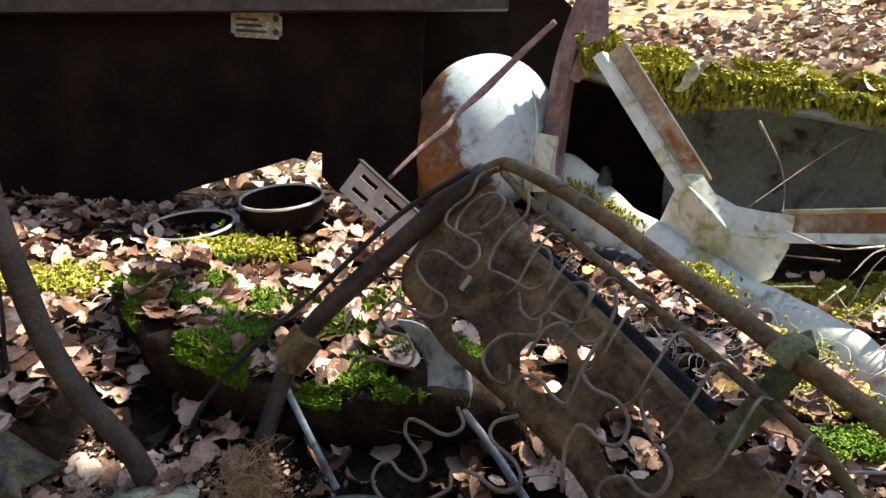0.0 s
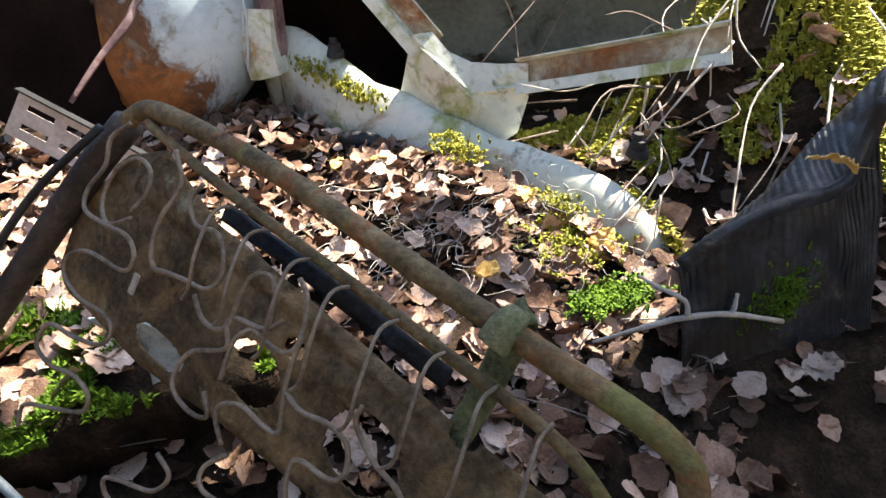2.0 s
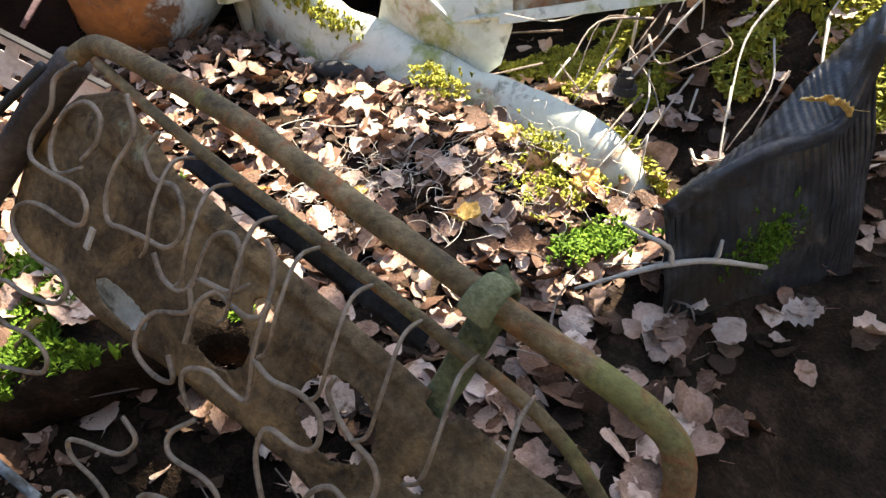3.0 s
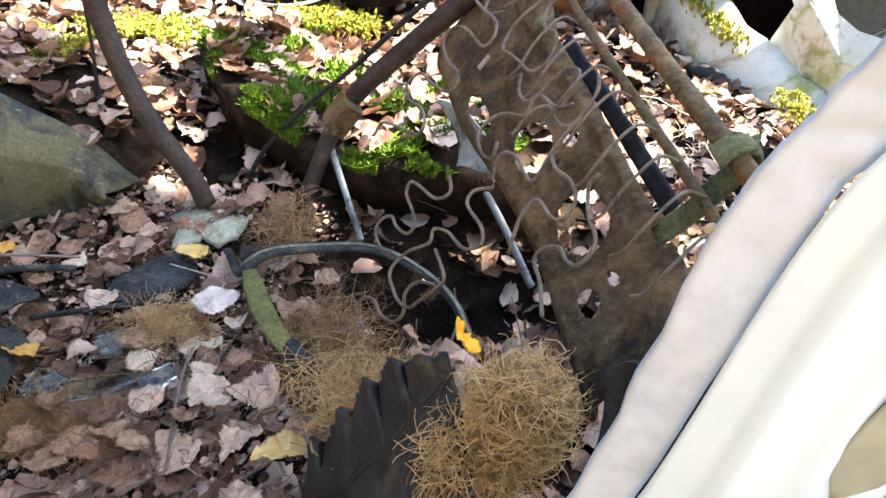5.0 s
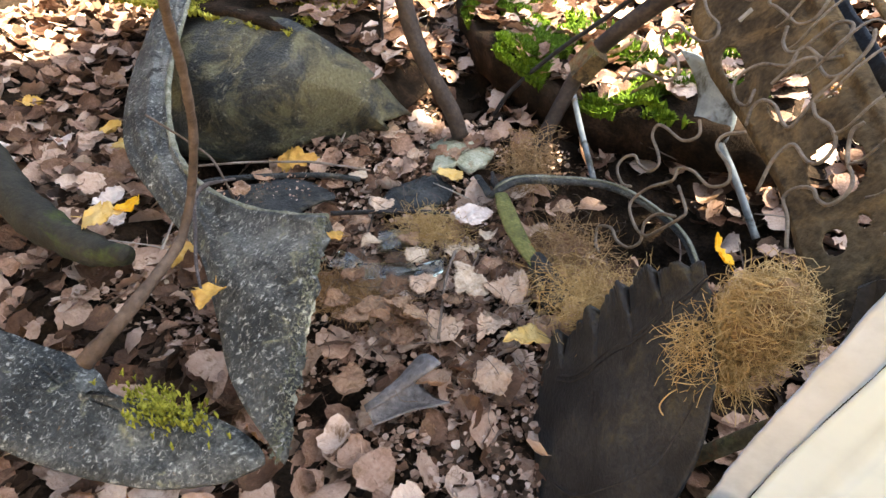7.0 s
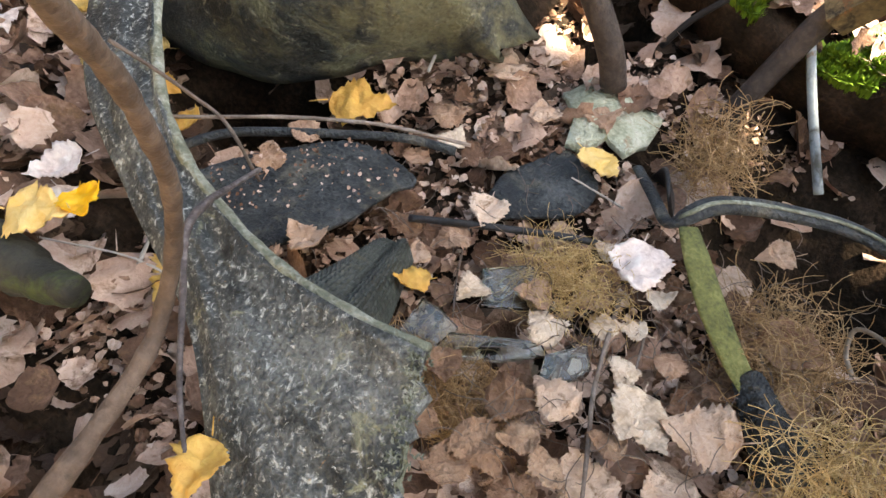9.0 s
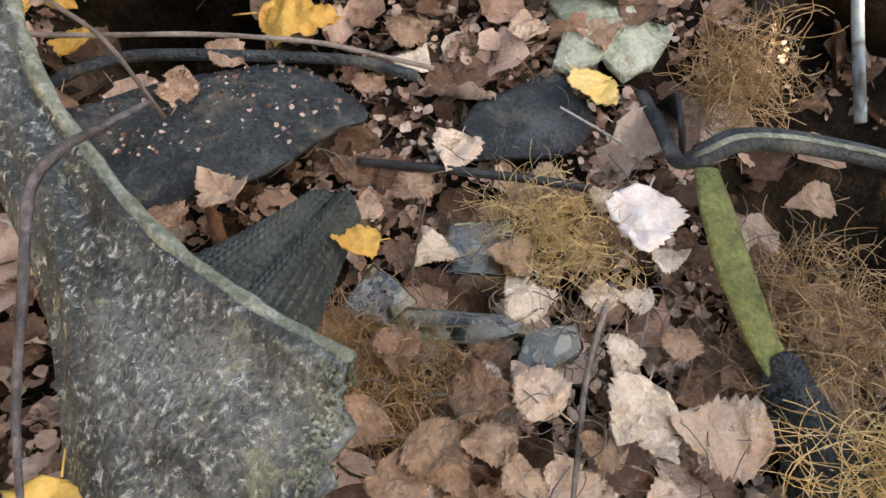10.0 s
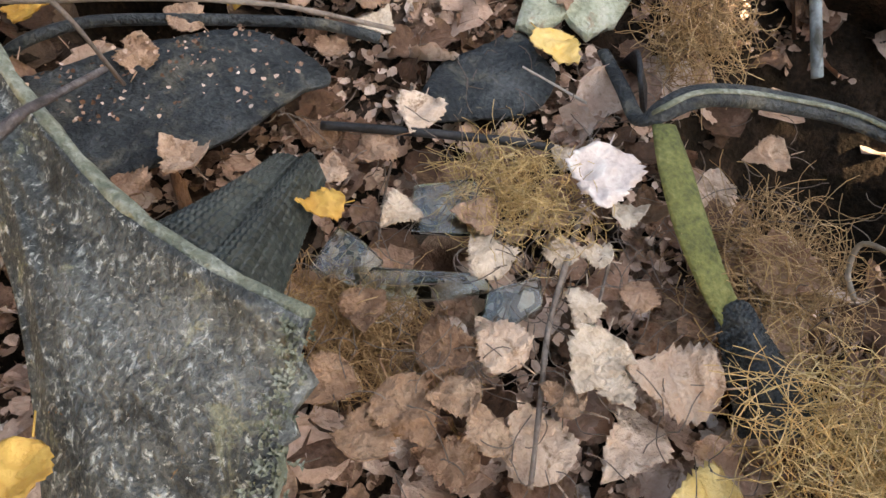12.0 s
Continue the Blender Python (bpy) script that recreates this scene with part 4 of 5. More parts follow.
# ---------------------------------------------------------------- black plastic trim beside the bank
def make_trim():
    trim = tagged(new("plastic_liner"), "weathered black plastic liner with a stepped rim", "plastic liner")
    rim = [(0.495, 0.655, 0.167), (0.542, 0.655, 0.186), (0.617, 0.655, 0.201), (0.69, 0.655, 0.199), (0.725, 0.655, 0.216), (0.75, 0.655, 0.293)]
    back = [(0.589, 0.74, 0.128), (0.647, 0.74, 0.152), (0.698, 0.74, 0.177), (0.749, 0.74, 0.219), (0.791, 0.74, 0.247), (0.868, 0.74, 0.298)]
    low = [(x + .02, .665 - .008 * k, -.05) for k, (x, y, z) in enumerate(rim)]
    solid(part("sheet", patch(bmesh.new(), rim, low, 130, 24, lambda u, v: (0, -.0011 * math.sin(u * 170 + 3 * wavy(u * 6, v * 2)) * (1 - v) - .006 * math.sin(math.pi * v) + .006 * wavy(u * 7, v * 5), .0)), M_TRIM, trim, "ribbed black sheet", True), .003)
    solid(part("shelf", patch(bmesh.new(), back, rim, 110, 10, lambda u, v: (0, 0, 0.0010 * math.sin(u * 150) + .003 * wavy(u * 8, v * 4) - .008 * math.sin(math.pi * v))), M_TRIM, trim, "ribbed black shelf behind the rim", True), .003)
    r = np.array(rim)
    part("rim_band", ribbon(bmesh.new(), glide(r + (0, -.004, .004), 6), [(-.007, -.004), (-.007, .003), (.003, .005), (.006, .002), (.009, .004), (.010, -.004)], up=(0, -1, .3), closed=True), M_TRIM, trim, "raised rim band", True)


make_trim()
moss("liner_moss", M_MOSS, [(x, .642, z) for x, z in zip(rng.normal(0.639, .022, 300), rng.normal(0.086, .018, 300))], .006, "small moss clump on the plastic liner", 5, 1.4, .16)


# ---------------------------------------------------------------- moss cushion behind the seat
def cushion_edge(x):
    return np.interp(x, (-.52, -.45, -.36, -.28, -.20, -.10, .0, .08), (.96, .875, .80, .775, .765, .755, .745, .78))


def cushion_z(x, y):
    top = np.interp(x, (-.52, -.45, -.30, -.18, .0, .1), (.20, .195, .155, .135, .155, .12))
    return top + .05 * (y - .8) + .012 * np.sin(x * 23) * np.cos(y * 19)


def make_cushion():
    bm = bmesh.new()
    nu, nv = 60, 26
    rows = []
    for i in range(nu + 1):
        x = -.52 + .60 * i / nu
        y0 = float(cushion_edge(x)) + .012 * wavy(x, 0, 25)
        row = [bm.verts.new((x, y0 + .012, float(cushion_z(x, y0)) - .07))]
        for j in range(nv + 1):
            y = y0 + .40 * (j / nv) ** 1.3
            fade = max(0, (j / nv - .55) / .45)
            z = float(cushion_z(x, y)) * (1 - fade) + (float(ground_z(x, y)) - .01) * fade
            row.append(bm.verts.new((x, y, z + .008 * wavy(x, y, 28, 2) - (.01 if j == 0 else 0))))
        rows.append(row)
    for a, b in zip(rows, rows[1:]):
        for j in range(len(a) - 1):
            bm.faces.new((a[j], b[j], b[j + 1], a[j + 1]))
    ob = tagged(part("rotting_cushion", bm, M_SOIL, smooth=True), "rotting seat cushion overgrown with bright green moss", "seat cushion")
    solid(ob, .012)
    pts = []
    while len(pts) < 8000:
        x = rng.uniform(-.52, .07)
        d = abs(rng.normal(0, .11))
        y = float(cushion_edge(x)) + d
        if wavy(x, y, 11, 6) + .35 * wavy(x, y, 31, 2) > .02 + d * .55:
            pts.append((x, y, float(cushion_z(x, y)) + .003 - (.012 if d < .012 else 0)))
    moss("cushion_moss", M_MOSS, pts, .013, "bright green moss on the cushion and litter", 6)
    pts = [(x, float(cushion_edge(x)) + d) for x, d in zip(rng.uniform(-.52, .07, 330), rng.uniform(.03, .36, 330))]
    scatter("cushion_leaves", M_LEAF, [(x, y, float(max(cushion_z(x, y) - max(0, (y - float(cushion_edge(x)) - .2)) * .3, ground_z(x, y))) + .01) for x, y in pts], rng.uniform(.035, .06, 330), .3, "pale dry leaves on the mossy cushion")


make_cushion()


# ---------------------------------------------------------------- mats, sheets and fibre on the floor
def make_mats():
    mat_thing = tagged(new("rubber_floor_mat"), "curled rubber floor mat speckled with pale lichen", "floor mat")
    top = [(-.80, .60, .24), (-.69, .45, .185), (-.585, .352, .160), (-.525, .315, .146), (-.465, .296, .138), (-.395, .281, .146), (-.335, .276, .159), (-.284, .277, .172)]
    low = [(-.86, .58, .22), (-.755, .43, .165), (-.64, .325, .14), (-.53, .275, .122), (-.425, .235, .112), (-.345, .180, .104), (-.27, .125, .098), (-.185, .088, .096)]

    def ripple(u, v):
        frayed = max(0, u - .93) / .07
        bite = -.010 * frayed * (wavy(v * 16, 3) + .6 * wavy(v * 45, 8))
        return (bite, bite * .5, .010 * math.sin(math.pi * v) * (1 - u * .5) + .004 * wavy(u * 9, v * 6) + .006 * math.exp(-(v / .05) ** 2))

    solid(part("mat_sheet", patch(bmesh.new(), top, low, 90, 36, ripple), M_MAT, mat_thing, "grey lichen covered rubber", True), .005)
    lichen = [tuple(np.array(top[-1]) * (1 - k) + np.array(low[-1]) * k + (rng.normal(-.004, .004), rng.normal(0, .003), .004)) for k in rng.uniform(0, 1, 300) ** 1.3]
    moss("mat_fringe", M_MATEDGE, lichen, .0024, "pale lichen fringe on the torn edge of the mat", 5, 1.4, .22)
    part("rolled_edge", sweep(bmesh.new(), glide(np.array(top) + (0, .003, .003), 6), (.0034, .0042, .004, .0032), 8, wob=.2), M_MATEDGE, mat_thing, "pale rolled edge", True)
    edge = [(-.290, .277, .172), (-.262, .232, .153), (-.237, .184, .134), (-.212, .137, .115), (-.190, .090, .096)]
    part("frayed_edge", sweep(bmesh.new(), glide([(x + .004 * wavy(i * 2.3, 1), y, z - .003) for i, (x, y, z) in enumerate(glide(edge, 5))], 3), .0028, 7, wob=.6), M_MATEDGE, mat_thing, "pale frayed edge", True)

    def sheet(name, label, pts, mat, thick=.004, relief=.004):
        bm = bmesh.new()
        c = Vector(np.mean(pts, 0).tolist())
        rim = [Vector(p) for p in glide(pts + [pts[0]], 6)[:-1]]
        rows = [[bm.verts.new(c.lerp(p, k / 6) + Vector((0, 0, relief * wavy(p.x * 25 * k, p.y * 25, 2) + relief * (1 - (k / 6) ** 2)))) for p in rim] for k in range(1, 7)]
        mid = bm.verts.new(c + Vector((0, 0, relief)))
        n = len(rim)
        for i in range(n):
            bm.faces.new((mid, rows[0][i], rows[0][(i + 1) % n]))
            for a, b in zip(rows, rows[1:]):
                bm.faces.new((a[i], b[i], b[(i + 1) % n], a[(i + 1) % n]))
        ob = solid(tagged(part(name, bm, mat, smooth=True), label, "rubber sheet"), thick)
        return ob

    sheet("rubber_sheet", "torn slate black rubber sheet dusted with dirt", [(-0.567, 0.334, 0.078), (-0.554, 0.354, 0.080), (-0.539, 0.382, 0.082), (-0.522, 0.409, 0.082), (-0.499, 0.444, 0.080), (-0.471, 0.462, 0.076), (-0.443, 0.465, 0.070), (-0.425, 0.461, 0.066), (-0.431, 0.439, 0.070), (-0.433, 0.398, 0.074), (-0.441, 0.363, 0.076), (-0.455, 0.333, 0.078), (-0.467, 0.310, 0.078), (-0.507, 0.303, 0.078)], M_MATDARK, .004, .002)
    sheet("rubber_sheet", "small dark rubber offcut among the leaves", [(-0.373, 0.495, 0.062), (-0.374, 0.524, 0.064), (-0.361, 0.557, 0.064), (-0.349, 0.587, 0.062), (-0.323, 0.574, 0.064), (-0.303, 0.563, 0.062), (-0.302, 0.530, 0.056), (-0.333, 0.498, 0.056), (-0.354, 0.481, 0.058)], M_MATDARK, .004, .003)
    sheet("rubber_sheet", "frayed dark rubber strip at the floor's edge", [(-.60, .07, .075), (-.50, .085, .075), (-.42, .095, .07), (-.36, .08, .066), (-.29, .11, .066), (-.22, .10, .062), (-.28, .045, .05), (-.42, .005, .05), (-.58, .0, .06)], M_MAT, .006)
    bm = slab(bmesh.new(), [(-0.387, 0.642, 0.078), (-0.361, 0.618, 0.078), (-0.352, 0.588, 0.070), (-0.333, 0.588, 0.070), (-0.324, 0.612, 0.078), (-0.302, 0.608, 0.074), (-0.291, 0.634, 0.074), (-0.293, 0.668, 0.078), (-0.324, 0.667, 0.084), (-0.346, 0.678, 0.088), (-0.371, 0.670, 0.086)], .006)
    bmesh.ops.triangulate(bm, faces=bm.faces[:])
    bmesh.ops.subdivide_edges(bm, edges=bm.edges[:], cuts=3)
    for v in bm.verts:
        v.co.z += .006 * wavy(v.co.x, v.co.y, 45) + .0022 * wavy(v.co.x, v.co.y, 160, 3) - .6 * (v.co.x + .34) ** 2
    tagged(part("bark_slab", bm, M_LIME, smooth=True), "pale green lichen covered bark slab lying on leaves", "bark")
    # a ribbed rubber sleeve
    sleeve = tagged(new("ribbed_sleeve"), "folded black ribbed rubber sleeve", "rubber sleeve")
    upper = np.array([(-.405, .362, .066), (-.396, .376, .083), (-.384, .389, .086), (-.374, .392, .068)])
    lower = np.array([(-.425, .292, .085), (-.392, .290, .108), (-.366, .298, .104), (-.344, .312, .062)])
    for k, (a, b) in enumerate(((0, .60), (.60, 1))):
        f = np.array([a + (b - a) * m / 3 for m in range(4)]) * 3
        ends = [np.stack([np.interp(f, range(4), row[:, c]) for c in range(3)], 1) for row in (upper, lower)]
        bm = patch(bmesh.new(), ends[0], ends[1], 90 - 20 * k, 110, lambda u, v: (0, 0, .0026 * (abs(math.sin(u * (38 - 12 * k))) * abs(math.sin(v * 58))) ** .7 + .010 * math.sin(math.pi * u) - .003))
        solid(part("lobe", bm, M_SLEEVE, sleeve, "", True), .004)
    # a black seat cover hump with moss on top
    bm = patch(bmesh.new(), [(-.86, .62, .20), (-.74, .60, .235), (-.64, .60, .24), (-.54, .60, .225), (-.47, .63, .17), (-.43, .66, .11)], [(-.80, .47, .04), (-.70, .475, .045), (-.62, .50, .05), (-.55, .56, .07), (-.49, .62, .075), (-.45, .65, .08)], 50, 20,
               lambda u, v: (.01 * wavy(u * 5, v * 4), -.05 * math.sin(math.pi * v) - .012 * math.sin(u * 11 + v * 4) * math.sin(math.pi * v), .02 * math.sin(math.pi * v) + .008 * wavy(u * 7, v * 5)))
    seat_cover = solid(tagged(part("seat_cover", bm, M_COVER, smooth=True), "crumpled black vinyl seat cover with algae stains", "seat cover"), .006)
    pts = []
    while len(pts) < 3000:
        x, y = rng.uniform(-1.0, -.58), rng.uniform(.575, .82)
        if wavy(x, y, 12) + 1.0 - 3 * abs(y - .68) - 5 * max(0, x + .66) > .25:
            pts.append((x, y, .225 + .10 * max(0, y - .62) + .006 * wavy(x, y, 30)))
    moss("cover_moss", M_MOSSY, pts, .008, "low yellow-green moss on the seat cover", 6, 1.3, .22)
    bm = patch(bmesh.new(), [(-.95, .78, .25), (-.75, .80, .26), (-.55, .78, .20), (-.45, .76, .12)], [(-.86, .60, .205), (-.74, .585, .235), (-.57, .585, .225), (-.44, .65, .11)], 30, 10, lambda u, v: (0, 0, .008 * wavy(u * 6, v * 6)))
    solid(part("soil_filling", bm, M_SOIL, seat_cover, "soil filled top of the cover", True), .01)


make_mats()


def make_vinyl():
    cover = tagged(new("torn_vinyl_cover"), "torn black vinyl seat cover with a stitched seam", "vinyl cover")
    top = [(-.078, .362, .030), (-.066, .356, .062), (-.046, .347, .092), (-.026, .347, .135), (-.010, .340, .160), (.006, .336, .183), (.021, .325, .199), (.042, .315, .222)]
    low = [(-.062, .290, -.03), (-.030, .240, -.04), (.010, .205, -.02), (.040, .195, .02), (.068, .20, .06), (.078, .215, .10), (.080, .23, .14), (.072, .26, .18)]

    def rough_edge(u, v):
        tooth = .011 * ((u * 5.3) % 1.0 - .4) * max(0, 1 - v / .16) + .005 * wavy(u * 40, 2) * max(0, 1 - v / .1)
        pleat = .0035 * ((u * 5.3) % 1.0) * max(0, 1 - v / .30)
        return (-.6 * tooth - pleat, -pleat, .8 * tooth + .006 * wavy(u * 5, v * 5) + .008 * math.sin(math.pi * v))

    solid(part("vinyl_sheet", patch(bmesh.new(), top, low, 160, 40, rough_edge), M_VINYL, cover, "", True), .003)
    t, b = np.array(top), np.array(low)
    for f in (.26, .285, .80):
        seam = glide(t * (1 - f) + b * f + (-.001, -.002, .0085 if f < .5 else .0065), 6)
        part("seam", sweep(bmesh.new(), seam, .0011, 6), M_BLACK, cover, "raised stitched seam", True)
    bm = bmesh.new()
    bmesh.ops.create_uvsphere(bm, u_segments=26, v_segments=16, radius=1, matrix=pose(.075, .20, .03, 20, 10, 40) @ Matrix.Diagonal((.05, .022, .09, 1)))
    tagged(part("rubber_pad", bm, M_BLACK, smooth=True), "rounded black rubber pad beside the vinyl cover", "rubber pad")
    bm = patch(bmesh.new(), [(.135, .29, .25), (.155, .275, .27), (.175, .25, .29)], [(.12, .255, .10), (.14, .235, .12), (.16, .22, .14)], 12, 12, lambda u, v: (.008 * math.sin(v * 5), .006 * math.sin(u * 6), 0))
    solid(tagged(part("dark_flap", bm, M_BLACK), "dark hanging flap beside the coir padding", "vinyl flap"), .005)


make_vinyl()


def fibres(name, mat, centre, radii, count, length, label, thick=.0006, lift=0.0, shell=False):
    v, f = [], []
    c, r = np.array(centre), np.array(radii)
    for _ in range(count):
        d = rng.normal(0, 1, 3)
        d /= np.linalg.norm(d)
        p = c + d * r * (rng.uniform(.55, 1.0) if shell else rng.uniform(0, 1) ** .5)
        h = rng.normal(0, 1, 3) * (1, 1, .6)
        h /= np.linalg.norm(h)
        turn = rng.normal(0, .36, 3)
        rows = []
        steps = 7
        for k in range(steps):
            side = np.cross(h, (0.3, 0.2, 1.0))
            side /= np.linalg.norm(side) + 1e-9
            w = np.cross(side, h)
            rows.append([p + side * thick, p - side * thick * .5 + w * thick * .87, p - side * thick * .5 - w * thick * .87])
            p = p + h * length * rng.uniform(.7, 1.3) / steps
            h = h + np.cross(turn, h) * .55 + rng.normal(0, .12, 3) - ((p - c) / r) * (.26 if shell else .08)
            h /= np.linalg.norm(h)
        n = len(v)
        for q in rows:
            v += [tuple(k) for k in q]
        for k in range(steps - 1):
            a = n + 3 * k
            f += [(a, a + 1, a + 4, a + 3), (a + 1, a + 2, a + 5, a + 4), (a + 2, a, a + 3, a + 5)]
    return tagged(raw(name, v, f, mat, True), label, "fibre padding", kind="stuff")


def make_padding():
    bm = bmesh.new()
    bmesh.ops.create_icosphere(bm, subdivisions=4, radius=1)
    for q in bm.verts:
        q.co = Vector((q.co.x * .022, q.co.y * .020, q.co.z * .036)) * (1 + .25 * wavy(q.co.x, q.co.y, 2.5, q.co.z * 2.5))
    bm.transform(pose(.094, .280, .208, 0, 10, 20))
    tagged(part("coir_core", bm, M_COIRDK, smooth=True), "dense brown core of the coir seat padding", "fibre padding")
    fibres("coir_padding", M_COIR, (.094, .282, .214), (.020, .018, .030), 2600, .042, "tangled golden coir fibre bursting from the seat", .0003, shell=True)
    fibres("coir_clump", M_COIR, (.074, .278, .178), (.022, .018, .028), 1200, .045, "coir fibre tuft sagging from the padding", .0003)
    fibres("coir_loose", M_COIR, (-.02, .405, .082), (.10, .055, .022), 1500, .045, "loose golden coir spread under the springs", .0003)
    fibres("coir_floor", M_COIR, (-0.275, 0.454, .066), (.055, .042, .008), 480, .04, "loose coir fibres among the leaves", .00028)
    fibres("coir_brown", M_COIRDK, (-.30, .330, .042), (.065, .04, .006), 900, .035, "brown matted coir in the litter", .0003)
    fibres("coir_upright", M_COIRDK, (-.235, .66, .075), (.035, .05, .045), 420, .05, "brown coir tuft at the foot of the seat tube", .00035)
    fibres("coir_side", M_COIRDK, (-.115, .50, .06), (.05, .07, .02), 700, .05, "brown coir beside the webbing strap", .0003)


make_padding()
strip = sweep(bmesh.new(), glide([(.062, .268, .132), (.082, .276, .150), (.104, .292, .168), (.122, .306, .18)], 6), (.003, .005, .0055, .004), 8, .35)
tagged(part("padding_strip", strip, M_STRAP, smooth=True), "olive stained edging strip under the coir padding", "edging strip")
loop = sweep(bmesh.new(), glide([(.062, .262, .150), (.050, .255, .142), (.045, .250, .128), (.056, .248, .120), (.070, .252, .126), (.074, .258, .140)], 6), .0006, 5)
tagged(part("fibre_loop", loop, M_COIR, smooth=True), "single stiff coir fibre curling down", "fibre")


def make_straps():
    strap = tagged(new("webbing_strap"), "algae stained seat webbing strap lying over the leaves", "strap")
    a = glide([(-0.219, 0.534, 0.094), (-0.204, 0.513, 0.093), (-0.183, 0.488, 0.088), (-0.164, 0.469, 0.083), (-0.144, 0.453, 0.077), (-0.124, 0.443, 0.070)], 6)
    part("webbing", sweep(bmesh.new(), a, (.008, .011, .0115, .010, .009), 10, .3), M_STRAP, strap, "green stained webbing", True)
    bm = patch(bmesh.new(), [(-0.139, 0.444, 0.070), (-0.132, 0.451, 0.076), (-0.114, 0.448, 0.068)], [(-0.097, 0.397, 0.050), (-0.083, 0.400, 0.064), (-0.054, 0.433, 0.050)], 60, 90, lambda u, v: (0, 0, .006 * math.sin(math.pi * u) + .0018 * math.sin(u * 75) * math.sin(v * 125)))
    solid(part("ribbed_end", bm, M_MATDARK, strap, "ribbed black rubber end", True), .003)
    piping = tagged(new("seat_piping"), "grey striped seat piping bent round a corner", "piping")
    b = glide([(-.285, .60, .07), (-.256, .565, .078), (-.236, .542, .082), (-.226, .540, .096), (-.214, .558, .102), (-.196, .575, .102), (-.168, .593, .100), (-.120, .609, .101), (-.077, .603, .101), (-.03, .576, .099), (.005, .540, .098), (.03, .50, .09)], 6)
    part("piping_tube", sweep(bmesh.new(), b, (.005, .006, .009, .009, .008, .006, .005), 10, .6), M_MATDARK, piping, "", True)
    part("pale_stripe", sweep(bmesh.new(), b[16:] + (0, -.002, .0052), .0022, 6, .5), M_MATEDGE, piping, "pale stripe along the piping", True)
    bm = patch(bmesh.new(), [(-.275, .625, .05), (-.262, .60, .085), (-.246, .565, .09)], [(-.255, .63, .04), (-.246, .60, .06), (-.232, .57, .055)], 10, 6)
    solid(tagged(part("vinyl_scrap", bm, M_BLACK, smooth=True), "small upright black vinyl scrap", "vinyl scrap"), .003)


make_straps()


def make_glass():
    def shard(pts, tip):
        bm = bmesh.new()
        slab(bm, pts, .0045)
        bmesh.ops.bevel(bm, geom=bm.edges[:], offset=.0006, segments=1, affect="EDGES")
        tagged(part("glass_shard", bm, M_GLASS), "broken piece of thick greenish window glass", "glass shard", "glass shards")

    shard([(-0.348, 0.342, 0.056), (-0.350, 0.372, 0.062), (-0.334, 0.373, 0.060), (-0.316, 0.371, 0.056), (-0.321, 0.351, 0.052)], 0)
    shard([(-0.314, 0.396, 0.058), (-0.330, 0.422, 0.064), (-0.303, 0.447, 0.066), (-0.283, 0.441, 0.064), (-0.264, 0.428, 0.060)], 0)
    shard([(-0.321, 0.351, 0.052), (-0.303, 0.354, 0.050), (-0.279, 0.370, 0.050), (-0.253, 0.395, 0.052), (-0.263, 0.397, 0.058), (-0.318, 0.363, 0.058)], 0)
    shard([(-0.249, 0.372, 0.058), (-0.254, 0.387, 0.062), (-0.234, 0.411, 0.066), (-0.224, 0.398, 0.062), (-0.234, 0.374, 0.058)], 0)


make_glass()


# ---------------------------------------------------------------- pipes, branches and twigs
def stick(name, label, pts, radii, mat, sides=8, category="twig", n=6, group="", wob=.12):
    bm = sweep(bmesh.new(), glide(pts, n), radii, sides, wob=wob)
    return tagged(part(name, bm, mat, smooth=True), label, category, group)


